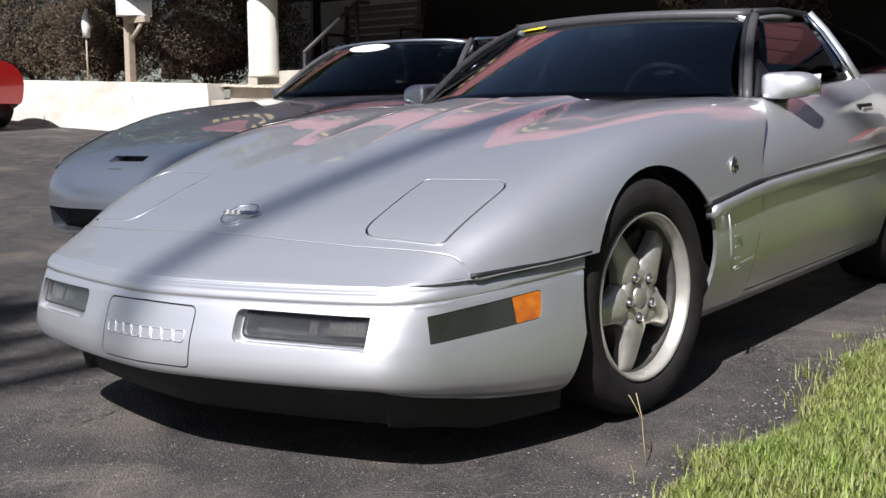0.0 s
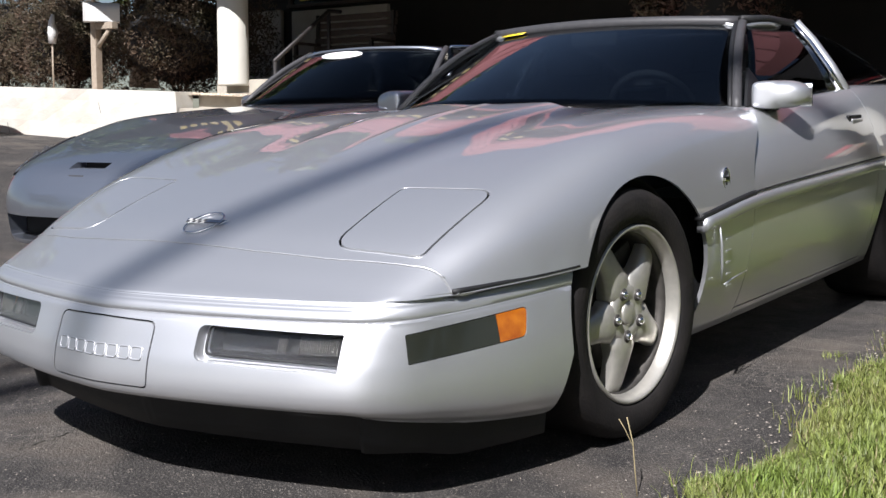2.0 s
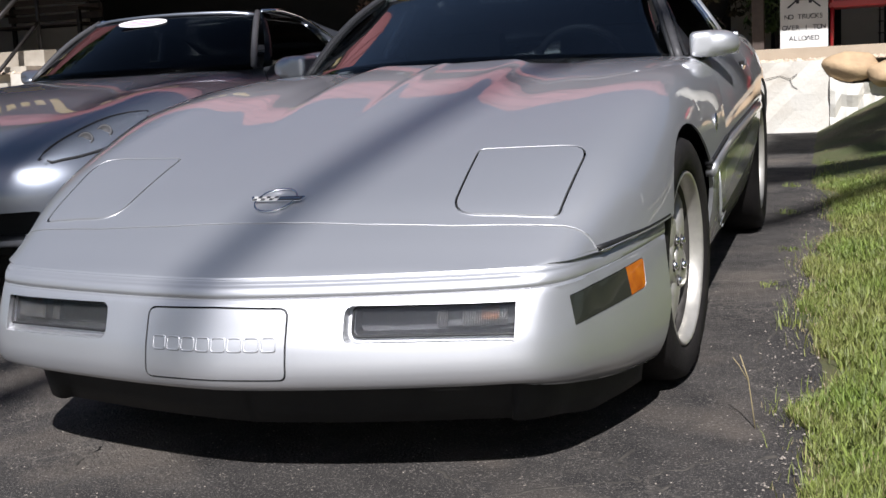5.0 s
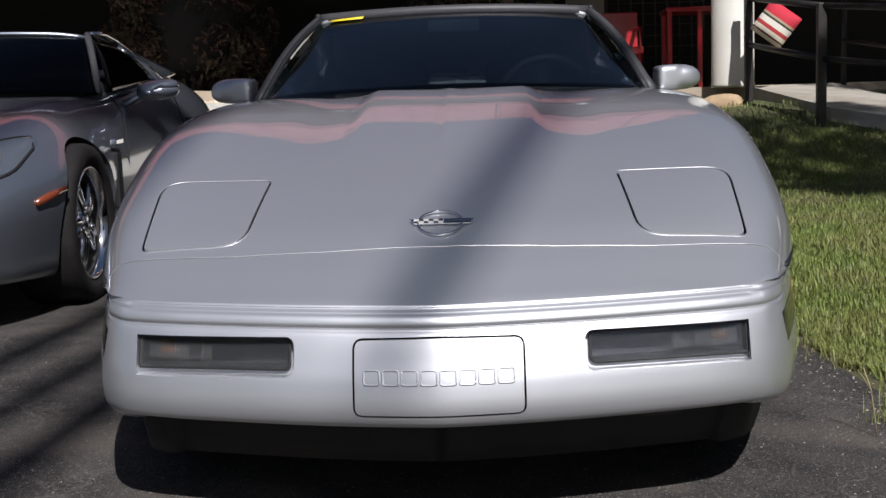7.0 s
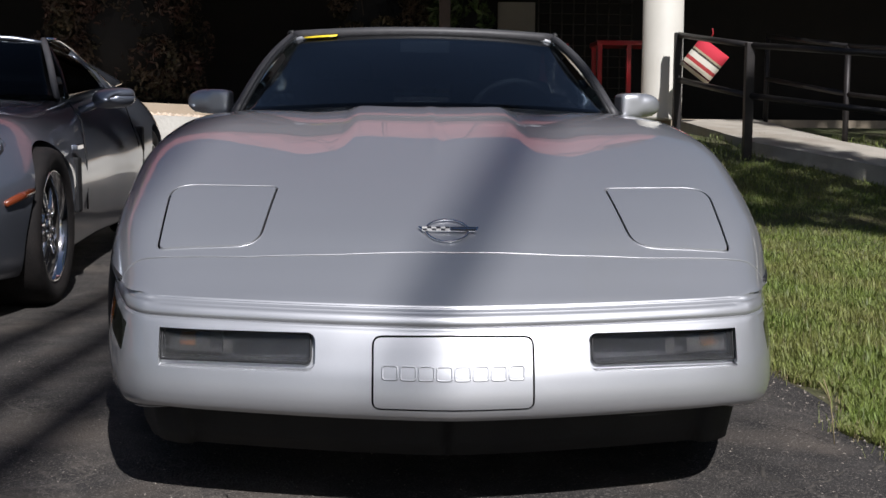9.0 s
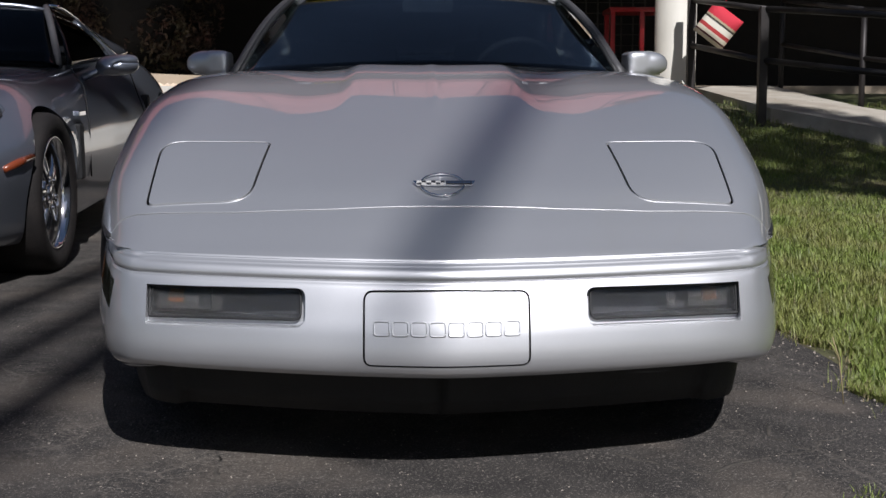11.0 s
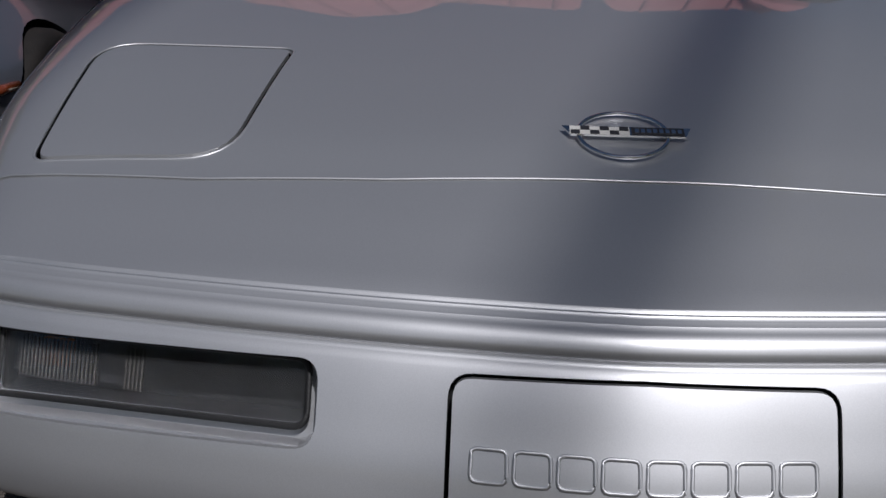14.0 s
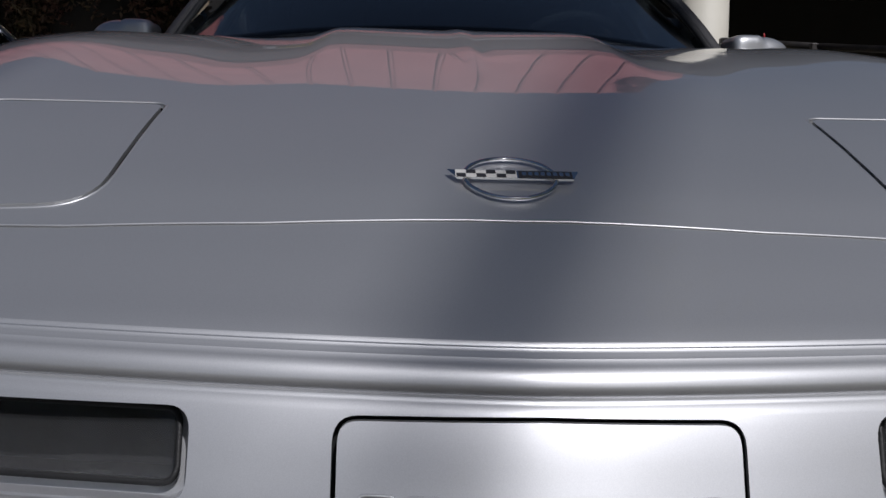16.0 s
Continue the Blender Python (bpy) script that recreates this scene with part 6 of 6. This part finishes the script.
# notice board
sign = plain("notice_board", boxed(-0.225, -0.012, 0, 0.225, 0.012, 0.80, 0.004), SIGN_WHITE, "white notice with black lettering leaning by the porch", "sign", m=pose(0.865, 10.0, 1.08, -4))
row = 0
for line in ("NO TRUCKS", "OVER 1 TON", "ALLOWED"):
    for k, letter in enumerate(line):
        if letter == " ":
            continue
        cu = bpy.data.curves.new("letter", "FONT")
        cu.body, cu.size, cu.align_x, cu.extrude = letter, 0.066, "CENTER", 0.0015
        cu.materials.append(SIGN_BLACK)
        tx = new("letter", cu)
        dg = bpy.context.evaluated_depsgraph_get()
        dg.update()
        tme = bpy.data.meshes.new_from_object(tx.evaluated_get(dg))
        bpy.data.objects.remove(tx)
        part("letter", tme, None, sign, "", pose((k - (len(line) - 1) / 2) * 0.0405, -0.0145, 0.29 - 0.105 * row, 90))
    row += 1
bm = bmesh.new()
box(bm, -0.085, -0.0155, 0.47, 0.085, -0.013, 0.60, 0.004)
box(bm, -0.075, -0.0155, 0.44, -0.045, -0.013, 0.48)
box(bm, 0.045, -0.0155, 0.44, 0.075, -0.013, 0.48)
part("truck_symbol", bm, SIGN_BLACK, sign)
for s in (1, -1):
    part("stroke", boxed(-0.2, -0.0158, -0.008, 0.2, -0.013, 0.008, 0, Matrix.Translation((0, 0, 0.53)) @ Matrix.Rotation(s * 0.7, 4, "Y")), SIGN_BLACK, sign)
# red garden cart and crate
cart = thing("garden_chair", pose(1.45, 10.3, 1.06), "red enamelled metal garden chair on the porch", "chair")
part("seat", boxed(-0.36, -0.22, 0.40, 0.36, 0.22, 0.47, 0.015), RED_METAL, cart)
part("backrest", boxed(-0.36, 0.20, 0.45, 0.36, 0.24, 0.86, 0.012), RED_METAL, cart)
for x in (-0.33, 0.33):
    for y in (-0.2, 0.2):
        part("leg", tube([(x, y, 0), (x * 0.98, y, 0.42)], 0.02, 8), RED_METAL, cart)
    part("armrest", tube([(x, -0.22, 0.45), (x, -0.22, 0.66), (x, 0.2, 0.68)], 0.02, 8), RED_METAL, cart)
table = thing("garden_table", pose(2.46, 10.4, 1.06), "tall red enamelled metal table on the porch", "table")
part("tabletop", boxed(-0.36, 0, 0.84, 0.38, 0.5, 0.89, 0.01), RED_METAL, table)
for x, y in ((-0.32, 0.05), (0.0, 0.05), (0.34, 0.05), (-0.32, 0.45), (0.34, 0.45)):
    part("leg", boxed(x - 0.025, y - 0.025, 0, x + 0.025, y + 0.025, 0.845, 0.005), RED_METAL, table)
cage = thing("wire_crate", pose(2.15, 11.6, 1.06), "grey wire crate stacked on the porch", "crate")
for k in range(9):
    part("wire", tube([(-0.55 + 0.14 * k, 0, 0), (-0.55 + 0.14 * k, 0, 2.0)], 0.010, 5), DUSTY, cage)
for k in range(16):
    part("wire", tube([(-0.57, -0.01, 0.05 + 0.125 * k), (0.59, -0.01, 0.05 + 0.125 * k)], 0.006, 5), DUSTY, cage)
post2 = plain("porch_post", boxed(-0.06, 10.1, 1.0, 0.06, 10.25, 3.55, 0.01), DARKWOOD, "dark square post under the porch roof", "post", m=pose(0.42, 0, 0))

# rocks at the broken end of the wall
rng = np.random.default_rng(9)
for k, (x, y, z, s) in enumerate(((1.30, 8.45, 0.93, 0.20), (1.62, 8.42, 0.86, 0.19), (1.95, 8.45, 0.84, 0.22), (1.78, 8.30, 0.66, 0.15), (2.1, 8.3, 0.66, 0.18), (1.45, 8.25, 0.42, 0.17), (1.25, 8.2, 0.40, 0.12), (1.72, 8.2, 0.46, 0.16), (2.3, 8.55, 0.95, 0.16))):
    bm = bmesh.new()
    bmesh.ops.create_icosphere(bm, subdivisions=3, radius=1)
    for v in bm.verts:
        v.co = Vector((v.co.x * s * 1.25, v.co.y * s * 0.8, v.co.z * s * 0.62)) * (1 + 0.22 * noise.noise(v.co * 1.4 + Vector((k * 3.1, 0, 0))))
    for fc in bm.faces:
        fc.smooth = True
    plain("rock", bm, STONE, "rounded tan rock at the end of the wall", "rock", "rocks by the wall", m=pose(x, y, z - 0.05, 0, 0, 40 * k))

# ---- the shade tree ----
SH = 21.0


def limb_over(a, b, reach, k=SH):
    """Ends of a level limb whose shade falls along the line from a to b."""
    a, b = Vector(a), Vector(b)
    c = a + SUN_TO * k
    d = (b - a)
    d = d - SUN_TO * (d.z / SUN_TO.z)
    d.normalize()
    return c - d * reach[0], c + d * reach[1]


# the tree whose crown shades the upper lawn
crown_tree = thing("tree", pose(9.2, -5.2, float(lot(9.2, -5.2))), "tall leafy tree whose crown shades the upper lawn", "tree", "trees round the lot")
part("trunk", tube([(0, 0, -0.2), (0.1, 0.05, 3), (-0.3, 0.2, 6.5), (-1.2, 0.5, 9.5)], 0.26, 14, taper=[1.2, 0.9, 0.65, 0.3]), BARK, crown_tree)
for a in ((-3.6, 0.4, 9.6), (-2.6, 2.4, 10.2), (-4.4, 2.6, 9.8), (-1.0, 2.8, 10.4)):
    part("limb", tube([(-0.3, 0.2, 6.5), (a[0] * 0.5, a[1] * 0.5, 8.4), a], 0.10, 8, taper=[1, 0.7, 0.3]), BARK, crown_tree)
to_crown = crown_tree.matrix_basis.inverted()


def crown_place(r):
    """Leaves of the crown, over the lawn on either side of the walk."""
    x = r.uniform(0.75, 7.5)
    path = 8.9 - (x - 2.62) * 1.6
    rim = 5.35 - 0.75 * (x - 2.4) + 0.18 * math.sin(7 * x) + 0.1 * math.sin(17 * x)
    if r.uniform() < 0.55:
        y = r.uniform(rim, max(rim + 0.1, min(path - 0.12, 8.05)))
    else:
        y = path + 1.35 + 3.2 * r.uniform()
    p = to_crown @ (Vector((x, y, 0.5)) + SUN_TO * r.uniform(12.5, 15))
    return np.array(p)


tagged(part("crown", leaf_mesh("crown", 10000, crown_place, 0.12, LEAF_G, 77), LEAF_G, crown_tree), kind="stuff")



def fringe_place(r):
    """Thin foliage that dapples the open lot."""
    a, b = lot_lumps[r.integers(len(lot_lumps))]
    p = to_crown @ (Vector((a + r.normal(0, 0.22), b + r.normal(0, 0.22), 0.05)) + SUN_TO * r.uniform(16, 21))
    return np.array(p)


lump_rng = np.random.default_rng(78)
lot_lumps = [(lump_rng.uniform(-3.6, -1.15), lump_rng.uniform(-1.4, 0.9)) for _ in range(16)]
tagged(part("fringe", leaf_mesh("fringe", 2000, fringe_place, 0.11, LEAF_G, 79), LEAF_G, crown_tree), kind="stuff")
# its long limbs reach over the bonnet and the gap between the cars
fork = to_crown @ (Vector((1.9, 5.6, 0.4)) + SUN_TO * SH)
part("limb", tube([(-1.2, 0.5, 9.5), fork], 0.13, 10, taper=[1, 0.7]), BARK, crown_tree)
for a, b, reach, rad, bend in (((-0.040, 0.05, 0.475), (0.225, 1.0, 0.78), (0.25, 2.6), 0.072, (1.0, 3.4)), ((-1.60, 1.4, 0.05), (-1.44, 2.54, 0.1), (1.1, 2.0), 0.085, (-1.0, 5.0)),
                               ((-1.33, 0.85, 0.02), (-1.21, 1.82, 0.07), (1.0, 1.6), 0.08, (-1.05, 4.4)), ((-2.6, -0.6, 0.0), (-2.2, 1.6, 0.06), (1.3, 2.0), 0.15, (-1.9, 5.2)),
                               ((-1.09, 0.35, 0.015), (-1.00, 1.35, 0.05), (0.9, 1.2), 0.09, (-0.9, 3.9))):
    p, q = limb_over(a, b, reach)
    knee = to_crown @ (Vector((*bend, 0.4)) + SUN_TO * SH)
    part("limb", tube([to_crown @ p, to_crown @ ((p + q) / 2), to_crown @ q, knee, fork], rad, 10, taper=[0.7, 0.95, 1.0, 1.1, 1.2]), BARK, crown_tree)

# ---- turf, weeds and grit ----


def blades(name, n, place, height, mat, label, seed, width=0.004):
    """Bent, tapered blades; place takes a generator and a count and returns arrays x, y, z."""
    rng = np.random.default_rng(seed)
    x, y, z = place(rng, n)
    h = height * rng.uniform(0.45, 1.35, n)
    a, lean, w = rng.uniform(0, 6.283, n), rng.uniform(0.15, 0.95, n) * h, width * rng.uniform(0.6, 1.3, n)
    c, q = np.cos(a), np.sin(a)
    px, py = -q * w, c * w
    rows = [(x - px, y - py, z), (x + px, y + py, z), (x + c * lean * 0.35 - px * 0.7, y + q * lean * 0.35 - py * 0.7, z + h * 0.6), (x + c * lean * 0.35 + px * 0.7, y + q * lean * 0.35 + py * 0.7, z + h * 0.6), (x + c * lean, y + q * lean, z + h)]
    v = np.stack([np.stack(r, -1) for r in rows], 1).reshape(-1, 3)
    b = np.arange(n)[:, None] * 5
    me = bpy.data.meshes.new(name)
    me.from_pydata(v.tolist(), [], (b + np.array([[0, 1, 3, 2]])).tolist() + (b + np.array([[2, 3, 4]])).tolist())
    me.materials.append(mat)
    me.shade_smooth()
    return tagged(new(name, me), label, "grass", kind="stuff")


def ragged(y):
    """Where the turf meets the asphalt."""
    return 1.222 + 0.035 * np.sin(2.1 * y) + 0.03 * np.sin(5.7 * y + 1) + 0.035 * np.sin(11 * y + 2) + 0.02 * np.sin(23 * y) - 0.045 * np.exp(-((y - 2.4) / 0.35) ** 2) - 0.05 * np.exp(-((y - 0.62) / 0.2) ** 2)


def turf_place(r, n):
    y = 0.1 + 6.9 * r.uniform(size=n) ** 1.2
    x = ragged(y) - 0.03 + 2.6 * r.uniform(size=n) ** 1.7
    return x, y, lawn(x, y) - 0.014


blades("grass", 210000, turf_place, 0.030, GRASS, "bright green uneven turf beside the asphalt", 11, 0.0018)


def field_place(r, n):
    x, y = 1.24 + 4.8 * r.uniform(size=n) ** 1.3, r.uniform(-4.5, 8.0, n)
    return x, y, lawn(x, y) - 0.014


blades("grass", 60000, field_place, 0.040, GRASS, "mown turf that runs on beside the lot", 17, 0.0032)
blades("dry_grass", 14000, turf_place, 0.026, STRAW, "dry straw among the turf", 12, 0.0016)


def edge_place(r, n):
    y = r.uniform(-0.4, 7.5, n)
    x = ragged(y) - 0.01 + r.normal(0, 0.035, n)
    return x, y, lot(x, y) - 0.003


blades("dry_grass", 5000, edge_place, 0.016, STRAW, "straw along the edge of the asphalt", 14, 0.0013)
blades("grass", 1300, lambda r, n: (lambda x, y, z: (x - 0.03, y, z))(*edge_place(r, n)), 0.045, GRASS, "long stray blades along the edge of the asphalt", 18, 0.0014)
pebbles("grit", 3200, lambda r: (lambda x, y: (x, y, float(lot(x, y)) - 0.0005))(r.uniform(-2.2, 1.2), -1.0 + 3.2 * r.uniform()), 0.0028, GRIT, "pale grit scattered over the asphalt", 15)
pebbles("grit", 900, lambda r: (lambda y: (1.12 + r.normal(0, 0.06), y, float(lot(1.1, y)) - 0.0005))(r.uniform(-0.5, 6)), 0.0038, GRIT, "pale grit along the turf", 16)
tufts = [(1.00, 2.2, 0.02), (1.03, 2.9, 0.02), (0.98, 3.9, 0.03), (0.95, 4.9, 0.03), (0.86, -0.05, 0.02), (1.10, 1.62, 0.05)]
for k, (x, y, h) in enumerate(tufts):
    blades("weed", 60, lambda r, n, x=x, y=y: (x + r.normal(0, 0.03, n), y + r.normal(0, 0.03, n), np.full(n, float(lot(x, y)) - 0.004)), h, GRASS, "small weed tuft in the asphalt", 30 + k, 0.0016)
stalk = thing("grass_stalk", pose(1.055, 0.62, float(lot(1.05, 0.62))), "tall dry grass stalk with two seed heads", "grass")
part("stem", tube([(0, 0, -0.01), (-0.008, 0.0, 0.06), (-0.016, 0.004, 0.12), (-0.034, 0.008, 0.175)], 0.0016, 5), STRAW, stalk)
part("stem", tube([(-0.014, 0.003, 0.11), (-0.035, 0.0, 0.15), (-0.050, 0.0, 0.17)], 0.0012, 5), STRAW, stalk)
cracks = [[(-0.53, 0.29), (-0.49, 0.20), (-0.50, 0.12), (-0.44, 0.02), (-0.47, -0.12), (-0.42, -0.3)], [(0.38, 0.24), (0.47, 0.17), (0.555, 0.10), (0.567, -0.02), (0.62, -0.2)], [(0.92, 0.24), (0.75, 0.10), (0.70, 0.0), (0.66, -0.15)],
          [(1.12, 0.44), (0.95, 0.37), (0.84, 0.25), (0.70, 0.19), (0.555, 0.10)], [(0.84, 0.25), (0.78, 0.33), (0.80, 0.45)], [(-0.95, -0.55), (-0.80, -0.62), (-0.6, -0.60), (-0.35, -0.72)], [(0.95, 0.9), (1.03, 1.1), (1.00, 1.35), (1.08, 1.6)]]
for k, line in enumerate(cracks):
    fine = []
    rng = np.random.default_rng(70 + k)
    for (x0, y0), (x1, y1) in zip(line, line[1:]):
        for t in np.linspace(0, 1, 7)[:-1]:
            x, y = lerp(x0, x1, t) + rng.normal(0, 0.008), lerp(y0, y1, t) + rng.normal(0, 0.008)
            fine.append((x, y, float(lot(x, y)) - 0.004))
    part("crack", tube([(x, y, z - 0.0005) for x, y, z in fine], 0.0055, 6, taper=[rng.uniform(0.7, 1.5) for _ in fine]), CRACK, parking_lot)
